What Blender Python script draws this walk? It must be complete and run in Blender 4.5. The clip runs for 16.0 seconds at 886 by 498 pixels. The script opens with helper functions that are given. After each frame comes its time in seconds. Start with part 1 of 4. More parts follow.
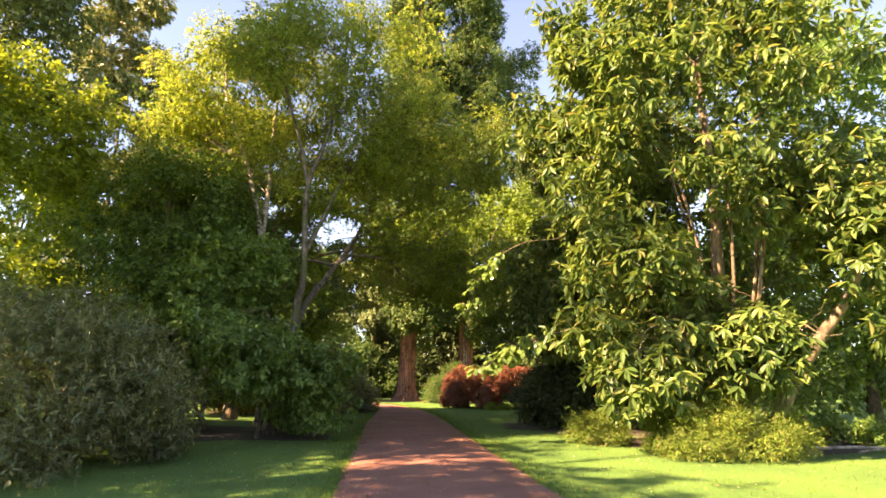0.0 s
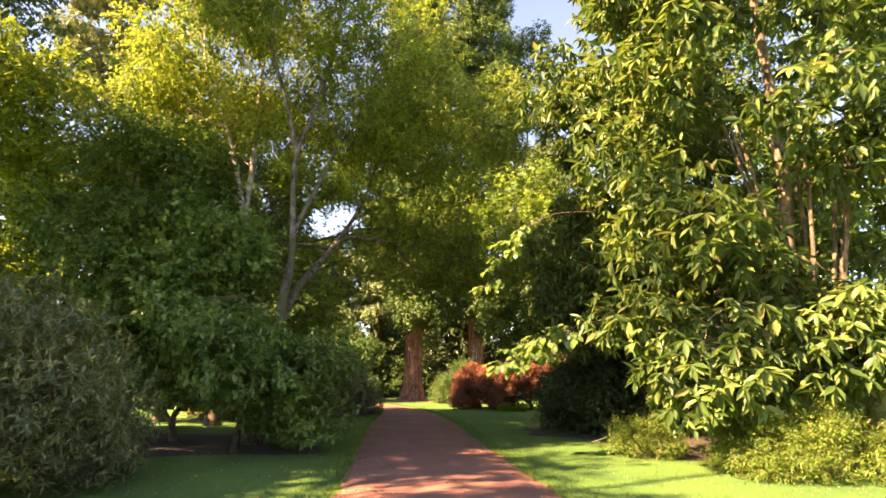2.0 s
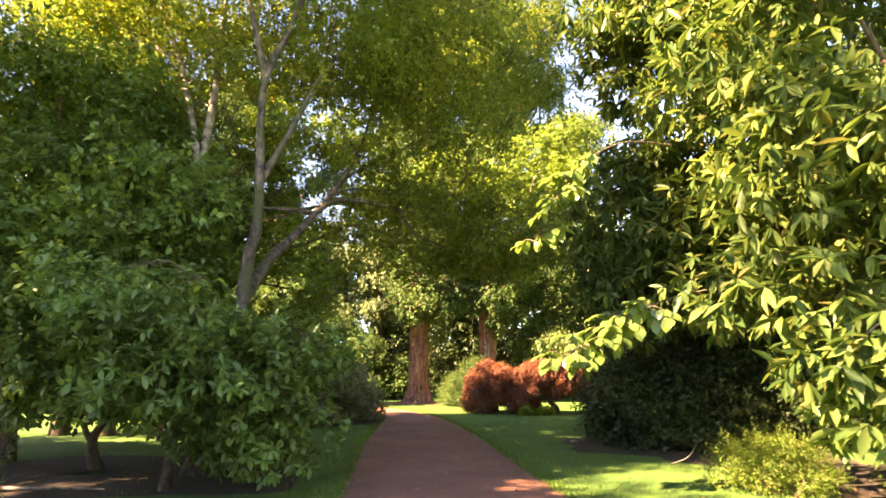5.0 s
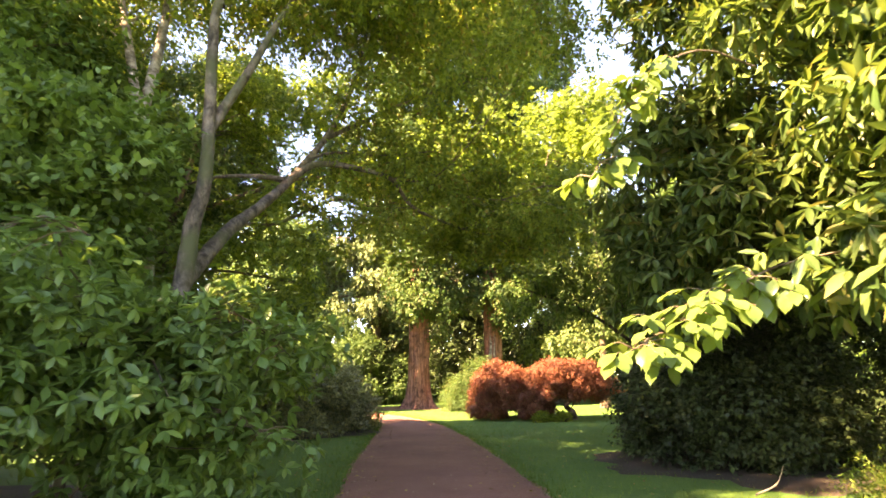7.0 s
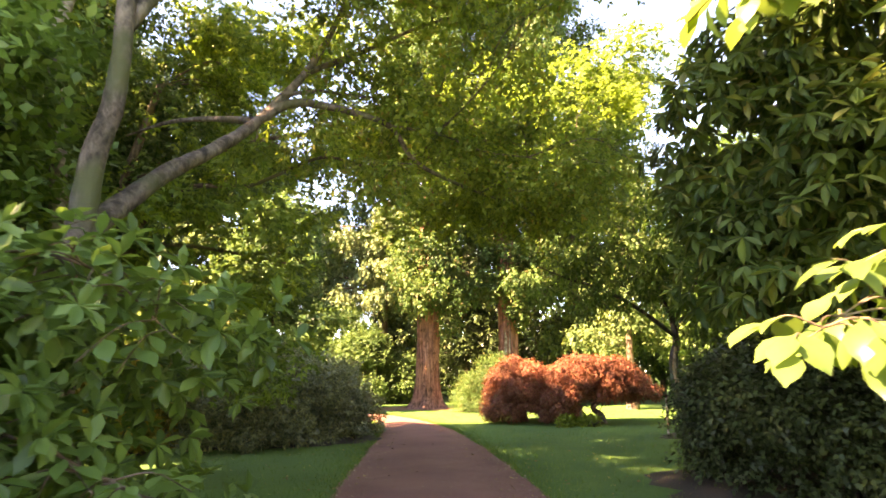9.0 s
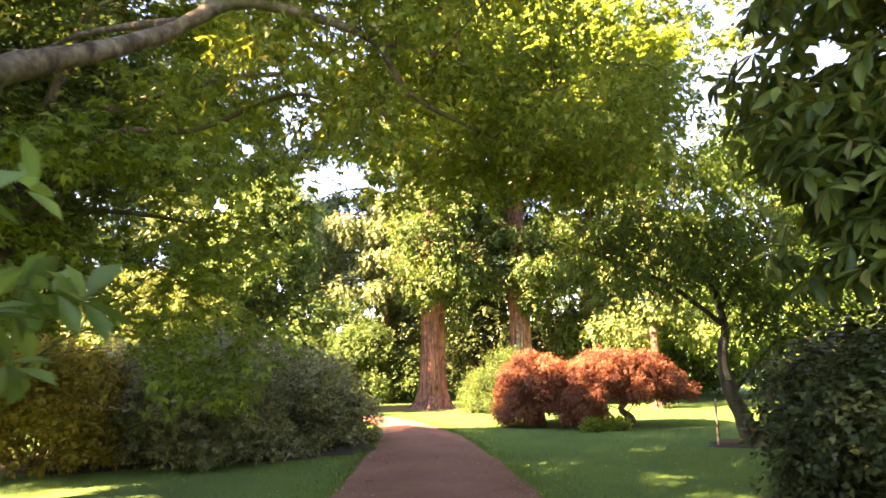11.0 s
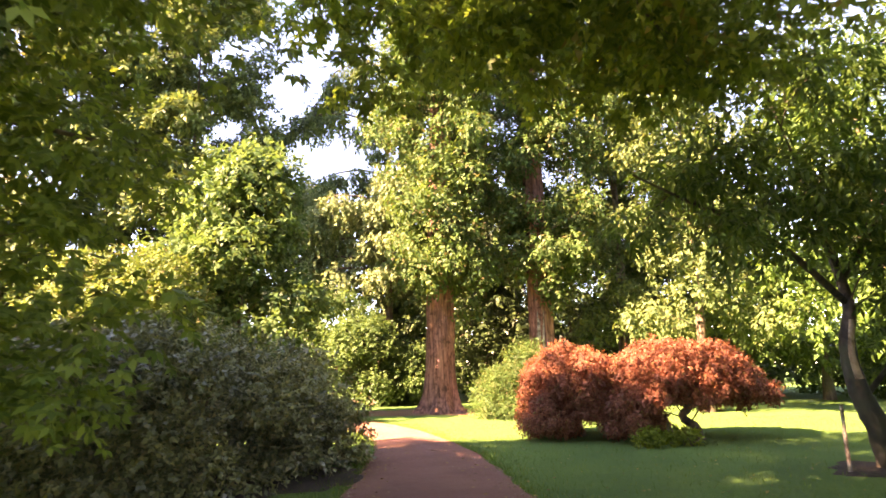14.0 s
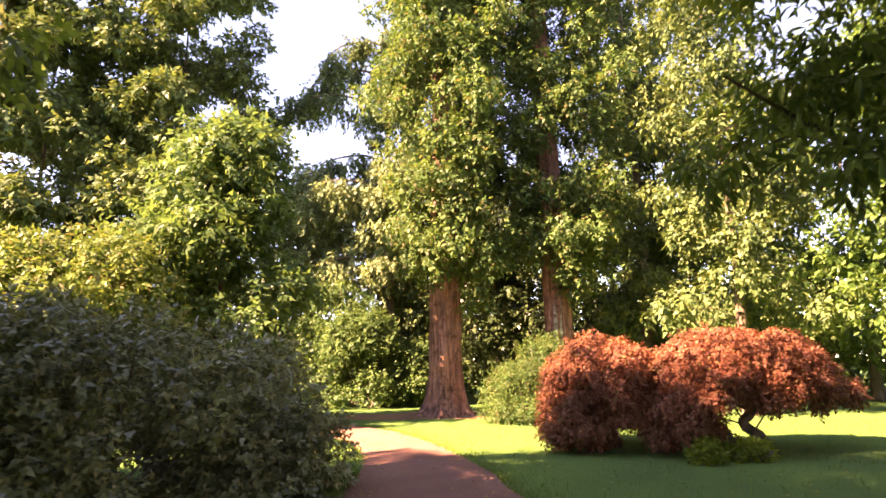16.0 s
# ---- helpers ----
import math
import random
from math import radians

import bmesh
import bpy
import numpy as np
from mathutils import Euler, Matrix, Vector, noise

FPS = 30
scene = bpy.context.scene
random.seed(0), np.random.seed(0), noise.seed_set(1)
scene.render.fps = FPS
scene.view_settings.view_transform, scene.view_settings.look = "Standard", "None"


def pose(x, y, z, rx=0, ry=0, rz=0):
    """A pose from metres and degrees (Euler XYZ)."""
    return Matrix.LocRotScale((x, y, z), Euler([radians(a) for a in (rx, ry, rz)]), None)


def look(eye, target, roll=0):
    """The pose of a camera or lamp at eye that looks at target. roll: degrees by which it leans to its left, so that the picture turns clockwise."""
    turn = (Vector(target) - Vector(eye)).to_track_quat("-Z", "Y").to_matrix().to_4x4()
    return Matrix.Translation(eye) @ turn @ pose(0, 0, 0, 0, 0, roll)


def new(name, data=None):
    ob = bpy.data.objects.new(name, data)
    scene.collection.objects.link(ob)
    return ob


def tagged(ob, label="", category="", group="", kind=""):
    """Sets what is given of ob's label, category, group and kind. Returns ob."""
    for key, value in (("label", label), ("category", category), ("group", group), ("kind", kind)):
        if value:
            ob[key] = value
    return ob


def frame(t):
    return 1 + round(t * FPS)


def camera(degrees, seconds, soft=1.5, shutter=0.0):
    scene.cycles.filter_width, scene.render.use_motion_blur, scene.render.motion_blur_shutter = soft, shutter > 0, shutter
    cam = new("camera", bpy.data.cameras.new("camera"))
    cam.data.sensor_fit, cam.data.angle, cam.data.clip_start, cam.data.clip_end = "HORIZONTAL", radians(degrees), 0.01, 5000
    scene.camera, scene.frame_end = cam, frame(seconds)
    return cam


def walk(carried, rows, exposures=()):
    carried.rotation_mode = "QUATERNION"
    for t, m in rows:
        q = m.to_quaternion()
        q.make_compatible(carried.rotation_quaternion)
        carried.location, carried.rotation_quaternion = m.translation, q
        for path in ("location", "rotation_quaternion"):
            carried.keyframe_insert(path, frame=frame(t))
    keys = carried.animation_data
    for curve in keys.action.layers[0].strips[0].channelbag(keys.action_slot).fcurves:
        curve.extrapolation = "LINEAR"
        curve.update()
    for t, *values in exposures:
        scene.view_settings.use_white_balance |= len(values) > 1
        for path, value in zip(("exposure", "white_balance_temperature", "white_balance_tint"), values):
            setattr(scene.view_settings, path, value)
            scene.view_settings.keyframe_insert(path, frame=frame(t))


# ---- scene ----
cam = camera(76.0, 16.0, 1.6, 0.5)
PATH = [
    (0, (0.523, -0.255, 1.496), (0.585, 1.694, 1.941), 0.9),
    (0.5, (0.504, 0.349, 1.511), (0.557, 2.299, 1.951), 0.8),
    (1, (0.492, 0.966, 1.527), (0.543, 2.916, 1.967), 0.7),
    (1.5, (0.467, 1.578, 1.533), (0.512, 3.528, 1.973), 0.6),
    (2, (0.444, 2.2, 1.534), (0.489, 4.151, 1.971), 0.5),
    (2.5, (0.432, 2.822, 1.528), (0.471, 4.773, 1.967), 0.5),
    (3, (0.423, 3.463, 1.535), (0.465, 5.414, 1.973), 0.5),
    (3.5, (0.371, 4.101, 1.535), (0.407, 6.051, 1.977), 0.5),
    (4, (0.309, 4.704, 1.528), (0.348, 6.654, 1.97), 0.4),
    (4.2, (0.285, 4.952, 1.521), (0.32, 6.903, 1.957), 0.3),
    (6.3, (0.081, 7.603, 1.525), (0.137, 9.553, 1.965), -0.7),
    (6.5, (0.089, 7.845, 1.538), (0.14, 9.794, 1.983), -0.7),
    (7, (0.123, 8.458, 1.545), (0.167, 10.408, 1.987), -0.6),
    (7.5, (0.126, 9.084, 1.563), (0.159, 11.035, 2.003), -0.5),
    (8, (0.145, 9.68, 1.551), (0.173, 11.631, 1.992), -0.6),
    (8.5, (0.138, 10.299, 1.554), (0.154, 12.25, 1.994), -0.4),
    (9, (0.156, 10.882, 1.571), (0.162, 12.835, 2.004), -0.3),
    (9.2, (0.163, 11.114, 1.571), (0.162, 13.066, 2.005), -0.1),
    (11.3, (0.193, 13.572, 1.609), (0.172, 15.528, 2.028), -0.8),
    (11.5, (0.195, 13.811, 1.61), (0.172, 15.767, 2.03), -0.9),
    (12, (0.185, 14.426, 1.618), (0.162, 16.382, 2.033), -0.8),
    (12.5, (0.129, 15.042, 1.629), (0.1, 16.998, 2.045), -0.8),
    (13, (0.094, 15.634, 1.62), (0.061, 17.591, 2.033), -0.8),
    (13.5, (0.07, 16.241, 1.608), (0.033, 18.198, 2.022), -0.8),
    (14, (0.078, 16.831, 1.595), (0.039, 18.787, 2.009), -0.9),
    (14.5, (0.07, 17.43, 1.597), (0.025, 19.386, 2.011), -1.0),
    (15, (0.073, 18.005, 1.579), (0.024, 19.961, 1.993), -1.0),
    (15.5, (0.059, 18.626, 1.58), (0.004, 20.583, 1.993), -1.1),
    (16, (0.064, 19.242, 1.545), (0.003, 21.198, 1.957), -1.0),
]
walk(cam, [(t, look(eye, target, roll)) for t, eye, target, roll in PATH],
     exposures=[(0, 2.98, 12500, 29), (3.5, 3.28, 12500, 30), (7, 3.97, 12900, 30), (9, 4.15, 12900, 32), (11.5, 4.3, 12700, 36), (12.5, 4.15, 12500, 38), (14.5, 3.92, 12000, 43), (16, 3.6, 12000, 46)])


# ---- world and sun ----
SUN_EL, SUN_AZ = 38.0, 243.0          # elevation; compass angle from +y, clockwise, that the light comes from
world = bpy.data.worlds.new("sky")
scene.world = world
world.use_nodes = True
wn, wl = world.node_tree.nodes, world.node_tree.links
sky = wn.new("ShaderNodeTexSky")
sky.sky_type, sky.sun_disc = "NISHITA", False
sky.sun_elevation, sky.sun_rotation = radians(SUN_EL), radians(SUN_AZ)
sky.altitude, sky.air_density, sky.dust_density, sky.ozone_density = 2600, 1.0, 0.0, 6.0
# thin broken clouds
wtc = wn.new("ShaderNodeTexCoord")
wmap = wn.new("ShaderNodeMapping")
wmap.inputs["Scale"].default_value = (1.0, 1.0, 2.2)
wnoise = wn.new("ShaderNodeTexNoise")
wnoise.inputs["Scale"].default_value, wnoise.inputs["Detail"].default_value = 3.2, 7.0
wramp = wn.new("ShaderNodeValToRGB")
wramp.color_ramp.elements[0].position, wramp.color_ramp.elements[1].position = 0.64, 0.84
wmix = wn.new("ShaderNodeMix")
wmix.data_type = "RGBA"
wmix.inputs["B"].default_value = (0.66, 0.68, 0.76, 1)
wl.new(wtc.outputs["Generated"], wmap.inputs["Vector"])
wl.new(wmap.outputs["Vector"], wnoise.inputs["Vector"])
wl.new(wnoise.outputs["Fac"], wramp.inputs["Fac"])
wl.new(wramp.outputs["Color"], wmix.inputs["Factor"])
wl.new(sky.outputs["Color"], wmix.inputs["A"])
wl.new(wmix.outputs["Result"], wn["Background"].inputs["Color"])
wn["Background"].inputs["Strength"].default_value = 0.1

sun = new("sun", bpy.data.lights.new("sun", "SUN"))
sun.data.energy, sun.data.angle, sun.data.color = 4.3, radians(0.6), (1.0, 0.94, 0.84)
sun_from = Vector((math.sin(radians(SUN_AZ)) * math.cos(radians(SUN_EL)), math.cos(radians(SUN_AZ)) * math.cos(radians(SUN_EL)), math.sin(radians(SUN_EL))))
sun.matrix_world = look(sun_from * 60, (0, 0, 0))


# ---- materials ----
def material(name):
    m = bpy.data.materials.new(name)
    m.use_nodes = True
    return m, m.node_tree.nodes, m.node_tree.links, m.node_tree.nodes["Principled BSDF"]


def ramp(nodes, stops):
    r = nodes.new("ShaderNodeValToRGB")
    while len(r.color_ramp.elements) < len(stops):
        r.color_ramp.elements.new(0.5)
    for e, (p, c) in zip(r.color_ramp.elements, stops):
        e.position, e.color = p, (*c, 1)
    return r


def noise_node(nodes, links, scale, detail=4.0, vector=None, rough=0.55):
    n = nodes.new("ShaderNodeTexNoise")
    n.inputs["Scale"].default_value, n.inputs["Detail"].default_value, n.inputs["Roughness"].default_value = scale, detail, rough
    if vector is not None:
        links.new(vector, n.inputs["Vector"])
    return n


def leaf_material(name, dark, mid, light, through_light=0.4, rough=0.45, odd=None, gloss=0.5):
    """Leaves: colour varies leaf by leaf and over patches of the crown; some light passes through."""
    m, n, l, b = material(name)
    dark, mid, light = ((c[0] * 1.42, c[1] * 1.30, c[2] * 1.2) for c in (dark, mid, light))
    geo = n.new("ShaderNodeNewGeometry")
    stops = [(0.0, dark), (0.45, mid), (0.9, light)] + ([(0.97, odd)] if odd else [])
    r = ramp(n, stops)
    l.new(geo.outputs["Random Per Island"], r.inputs["Fac"])
    patch = noise_node(n, l, 0.9, 3, geo.outputs["Position"])
    pr = ramp(n, [(0.3, (0.62, 0.66, 0.62)), (0.7, (1.25, 1.18, 1.0))])
    l.new(patch.outputs["Fac"], pr.inputs["Fac"])
    mul = n.new("ShaderNodeMix")
    mul.data_type, mul.blend_type = "RGBA", "MULTIPLY"
    mul.inputs["Factor"].default_value = 1
    l.new(r.outputs["Color"], mul.inputs["A"])
    l.new(pr.outputs["Color"], mul.inputs["B"])
    l.new(mul.outputs["Result"], b.inputs["Base Color"])
    b.inputs["Roughness"].default_value = rough
    b.inputs["Specular IOR Level"].default_value = gloss * 0.4
    tr = n.new("ShaderNodeBsdfTranslucent")
    warm = n.new("ShaderNodeMix")
    warm.data_type, warm.blend_type = "RGBA", "MULTIPLY"
    warm.inputs["Factor"].default_value = 1
    warm.inputs["B"].default_value = (1.3, 1.2, 0.8, 1)
    l.new(mul.outputs["Result"], warm.inputs["A"])
    l.new(warm.outputs["Result"], tr.inputs["Color"])
    mix = n.new("ShaderNodeMixShader")
    mix.inputs["Fac"].default_value = through_light
    l.new(b.outputs[0], mix.inputs[1])
    l.new(tr.outputs[0], mix.inputs[2])
    l.new(mix.outputs[0], n["Material Output"].inputs["Surface"])
    return m


def bark_material(name, dark, light, moss=None, stretch=0.25, scale=9.0, bump=0.6):
    m, n, l, b = material(name)
    tc = n.new("ShaderNodeTexCoord")
    mp = n.new("ShaderNodeMapping")
    mp.inputs["Scale"].default_value = (1, 1, stretch)
    l.new(tc.outputs["Object"], mp.inputs["Vector"])
    fine = noise_node(n, l, scale, 8, mp.outputs["Vector"], 0.65)
    wide = noise_node(n, l, 1.3, 3, tc.outputs["Object"])
    r = ramp(n, [(0.38, dark), (0.62, light)])
    l.new(fine.outputs["Fac"], r.inputs["Fac"])
    spots = noise_node(n, l, 4.5, 5, tc.outputs["Object"], 0.6)
    sr = ramp(n, [(0.36, (0.45, 0.42, 0.4)), (0.47, (1, 1, 1)), (0.58, (1, 1, 1)), (0.66, (1.5, 1.5, 1.45))])
    l.new(spots.outputs["Fac"], sr.inputs["Fac"])
    sm = n.new("ShaderNodeMix")
    sm.data_type, sm.blend_type = "RGBA", "MULTIPLY"
    sm.inputs["Factor"].default_value = 1
    l.new(r.outputs["Color"], sm.inputs["A"])
    l.new(sr.outputs["Color"], sm.inputs["B"])
    last = sm.outputs["Result"]
    if moss:
        mr = ramp(n, [(0.5, (0, 0, 0)), (0.66, (1, 1, 1))])
        l.new(wide.outputs["Fac"], mr.inputs["Fac"])
        mx = n.new("ShaderNodeMix")
        mx.data_type = "RGBA"
        mx.inputs["B"].default_value = (*moss, 1)
        l.new(mr.outputs["Color"], mx.inputs["Factor"])
        l.new(last, mx.inputs["A"])
        last = mx.outputs["Result"]
    l.new(last, b.inputs["Base Color"])
    b.inputs["Roughness"].default_value = 0.9
    bp = n.new("ShaderNodeBump")
    bp.inputs["Strength"].default_value, bp.inputs["Distance"].default_value = bump, 0.03
    l.new(fine.outputs["Fac"], bp.inputs["Height"])
    l.new(bp.outputs["Normal"], b.inputs["Normal"])
    return m


def earth_material(name, stops, scale, bump=0.5, wide_scale=0.35, wide=((0.75, 0.75, 0.75), (1.2, 1.2, 1.2)), rough=0.95):
    m, n, l, b = material(name)
    geo = n.new("ShaderNodeNewGeometry")
    fine = noise_node(n, l, scale, 8, geo.outputs["Position"], 0.7)
    big = noise_node(n, l, wide_scale, 4, geo.outputs["Position"])
    r = ramp(n, stops)
    l.new(fine.outputs["Fac"], r.inputs["Fac"])
    w = ramp(n, [(0.35, wide[0]), (0.65, wide[1])])
    l.new(big.outputs["Fac"], w.inputs["Fac"])
    mul = n.new("ShaderNodeMix")
    mul.data_type, mul.blend_type = "RGBA", "MULTIPLY"
    mul.inputs["Factor"].default_value = 1
    l.new(r.outputs["Color"], mul.inputs["A"])
    l.new(w.outputs["Color"], mul.inputs["B"])
    l.new(mul.outputs["Result"], b.inputs["Base Color"])
    b.inputs["Roughness"].default_value = rough
    bp = n.new("ShaderNodeBump")
    bp.inputs["Strength"].default_value, bp.inputs["Distance"].default_value = bump, 0.02
    l.new(fine.outputs["Fac"], bp.inputs["Height"])
    l.new(bp.outputs["Normal"], b.inputs["Normal"])
    return m


GRASS = earth_material("grass_ground", [(0.3, (0.030, 0.092, 0.013)), (0.55, (0.064, 0.16, 0.023)), (0.8, (0.118, 0.22, 0.042))], 26, 0.9, 0.5, ((0.72, 0.8, 0.75), (1.25, 1.12, 1.0)))
BLADE = leaf_material("grass_blades", (0.034, 0.09, 0.014), (0.07, 0.15, 0.025), (0.125, 0.205, 0.05), 0.3, 0.5, (0.26, 0.24, 0.10))
GRAVEL = earth_material("red_gravel", [(0.25, (0.155, 0.058, 0.04)), (0.5, (0.265, 0.108, 0.075)), (0.75, (0.36, 0.168, 0.12))], 90, 0.6, 0.8, ((0.85, 0.82, 0.8), (1.15, 1.12, 1.1)))
STONE = leaf_material("pebble", (0.13, 0.075, 0.065), (0.24, 0.16, 0.13), (0.36, 0.27, 0.22), 0.0, 0.9)
SOIL = earth_material("bare_soil", [(0.3, (0.025, 0.016, 0.01)), (0.55, (0.06, 0.038, 0.025)), (0.8, (0.13, 0.085, 0.055))], 18, 1.0, 0.9)
LITTER = earth_material("needle_litter", [(0.3, (0.16, 0.07, 0.03)), (0.55, (0.30, 0.14, 0.07)), (0.8, (0.42, 0.24, 0.13))], 30, 0.8, 0.9)
BARK_GREY = bark_material("grey_bark", (0.05, 0.037, 0.029), (0.21, 0.16, 0.125), (0.085, 0.09, 0.04), 0.6, 9.0, 0.9)
BARK_PALE = bark_material("pale_bark", (0.13, 0.095, 0.065), (0.46, 0.38, 0.30), None, 1.2, 6.0)
BARK_BROWN = bark_material("brown_bark", (0.06, 0.04, 0.028), (0.20, 0.13, 0.085), (0.09, 0.09, 0.035), 0.35, 8.0)
BARK_STEM = bark_material("stem_bark", (0.09, 0.058, 0.036), (0.30, 0.205, 0.13), None, 0.2, 8.0)
BARK_DARK = bark_material("dark_bark", (0.026, 0.017, 0.013), (0.095, 0.06, 0.042), (0.06, 0.06, 0.03), 0.4, 8.0, 0.9)
BARK_RED = bark_material("redwood_bark", (0.10, 0.037, 0.026), (0.42, 0.18, 0.125), None, 0.09, 11.0, 1.0)
BARK_CUT = bark_material("cut_wood", (0.30, 0.17, 0.09), (0.55, 0.36, 0.22), None, 0.4, 9.0, 0.3)
TWIG = bark_material("twig_bark", (0.12, 0.08, 0.05), (0.30, 0.22, 0.15), None, 0.5, 12.0)

L_BIG = leaf_material("broad_leaf", (0.032, 0.076, 0.027), (0.066, 0.124, 0.042), (0.122, 0.19, 0.07), 0.4, 0.36, (0.24, 0.24, 0.10))
# lighter copy of the broad leaf, with sunlight put into the colour
L_LIT = leaf_material("painted_lit_leaf", (0.072, 0.145, 0.045), (0.108, 0.19, 0.064), (0.155, 0.235, 0.09), 0.42, 0.26, None, 1.3)
L_DARK = leaf_material("shade_leaf", (0.048, 0.112, 0.036), (0.09, 0.195, 0.06), (0.145, 0.265, 0.088), 0.44, 0.36, None, 1.2)
L_DEEP = leaf_material("deep_green_leaf", (0.028, 0.075, 0.024), (0.054, 0.122, 0.038), (0.095, 0.18, 0.056), 0.4, 0.42)
L_GREY = leaf_material("grey_green_leaf", (0.05, 0.085, 0.042), (0.098, 0.135, 0.066), (0.165, 0.205, 0.105), 0.28, 0.42, (0.36, 0.30, 0.14), 1.2)
L_HEDGE = leaf_material("hedge_leaf", (0.062, 0.092, 0.045), (0.122, 0.155, 0.08), (0.215, 0.235, 0.125), 0.2, 0.32, (0.32, 0.27, 0.13), 1.5)
L_OLIVE = leaf_material("olive_leaf", (0.068, 0.132, 0.033), (0.13, 0.212, 0.054), (0.21, 0.285, 0.08), 0.55, 0.5, (0.29, 0.24, 0.08))
L_GREEN = leaf_material("green_leaf", (0.03, 0.075, 0.03), (0.058, 0.122, 0.05), (0.10, 0.172, 0.075), 0.4, 0.45)
L_BRIGHT = leaf_material("bright_leaf", (0.075, 0.14, 0.028), (0.135, 0.22, 0.045), (0.22, 0.30, 0.07), 0.48, 0.5)
L_YELLOW = leaf_material("yellow_leaf", (0.12, 0.135, 0.04), (0.215, 0.205, 0.058), (0.33, 0.28, 0.09), 0.48, 0.5, (0.38, 0.22, 0.07))
L_MAPLE = leaf_material("lobed_leaf", (0.06, 0.125, 0.032), (0.11, 0.20, 0.052), (0.18, 0.275, 0.078), 0.52, 0.42)
L_RED = leaf_material("red_leaf", (0.10, 0.038, 0.029), (0.18, 0.070, 0.052), (0.26, 0.112, 0.083), 0.34, 0.5, (0.20, 0.14, 0.06))
L_CONIFER = leaf_material("conifer_spray", (0.032, 0.07, 0.03), (0.062, 0.112, 0.046), (0.115, 0.165, 0.072), 0.28, 0.55)
L_REDWOOD = leaf_material("redwood_spray", (0.028, 0.075, 0.028), (0.054, 0.115, 0.042), (0.098, 0.16, 0.066), 0.38, 0.5, (0.16, 0.14, 0.07))
L_GOLD = leaf_material("golden_spray", (0.05, 0.10, 0.03), (0.092, 0.155, 0.05), (0.148, 0.208, 0.08), 0.3, 0.5, (0.20, 0.17, 0.09))
L_FEATHER = leaf_material("feathery_leaf", (0.055, 0.12, 0.028), (0.095, 0.17, 0.042), (0.155, 0.22, 0.066), 0.4, 0.5, (0.24, 0.18, 0.08))
L_PALE = leaf_material("pale_spray", (0.065, 0.12, 0.058), (0.115, 0.175, 0.09), (0.18, 0.24, 0.14), 0.3, 0.5)
# deep shade put into the colour: near-black leaves for thicket and yews
L_DEEP_SHADE = leaf_material("painted_shade_leaf", (0.014, 0.028, 0.013), (0.024, 0.046, 0.020), (0.042, 0.07, 0.03), 0.12, 0.4)

L_FALLEN = leaf_material("dry_leaf", (0.10, 0.055, 0.03), (0.22, 0.13, 0.06), (0.36, 0.26, 0.10), 0.15, 0.7)
PETAL = leaf_material("daisy_petal", (0.5, 0.5, 0.48), (0.6, 0.6, 0.58), (0.66, 0.66, 0.63), 0.3, 0.6)


# ---- mesh helpers ----
def mesh_from(name, verts, faces, mat, smooth=False):
    """A mesh from arrays; all faces have the same number of corners."""
    verts, faces = np.asarray(verts, np.float32), np.asarray(faces, np.int32)
    k = faces.shape[1]
    me = bpy.data.meshes.new(name)
    me.vertices.add(len(verts))
    me.vertices.foreach_set("co", verts.ravel())
    me.loops.add(faces.size)
    me.loops.foreach_set("vertex_index", faces.ravel())
    me.polygons.add(len(faces))
    me.polygons.foreach_set("loop_start", np.arange(len(faces), dtype=np.int32) * k)
    me.update(calc_edges=True)
    if smooth:
        me.polygons.foreach_set("use_smooth", np.ones(len(faces), bool))
    me.materials.append(mat)
    return me


def part_np(name, verts, faces, mat, parent=None, label="", smooth=False, kind=""):
    """One mesh object, under its thing where a parent is given."""
    ob = new(name, mesh_from(name, verts, faces, mat, smooth))
    if parent is not None:
        ob.parent = parent
        ob.matrix_parent_inverse = parent.matrix_basis.inverted()
    return tagged(ob, label, kind=kind)


def part(name, bm, mat, parent=None, label=""):
    me = bpy.data.meshes.new(name)
    bm.to_mesh(me)
    bm.free()
    me.materials.append(mat)
    ob = new(name, me)
    if parent is not None:
        ob.parent = parent
        ob.matrix_parent_inverse = parent.matrix_basis.inverted()
    return tagged(ob, label)


def thing(name, x, y, label, category, group="", z=0.0):
    e = new(name)
    e.empty_display_size = 0.3
    e.matrix_basis = Matrix.Translation((x, y, z))
    return tagged(e, label, category, group)


def unit(v):
    return v / np.maximum(np.linalg.norm(v, axis=-1, keepdims=True), 1e-9)


def smooth_path(points, steps=6):
    """Catmull-Rom through the points."""
    p = np.asarray(points, float)
    p = np.vstack([2 * p[0] - p[1], p, 2 * p[-1] - p[-2]])
    out = []
    for i in range(1, len(p) - 2):
        for s in np.linspace(0, 1, steps, endpoint=False):
            a, b, c, d = p[i - 1], p[i], p[i + 1], p[i + 2]
            out.append(0.5 * (2 * b + (c - a) * s + (2 * a - 5 * b + 4 * c - d) * s * s + (3 * b - a - 3 * c + d) * s ** 3))
    out.append(p[-2])
    return np.array(out)


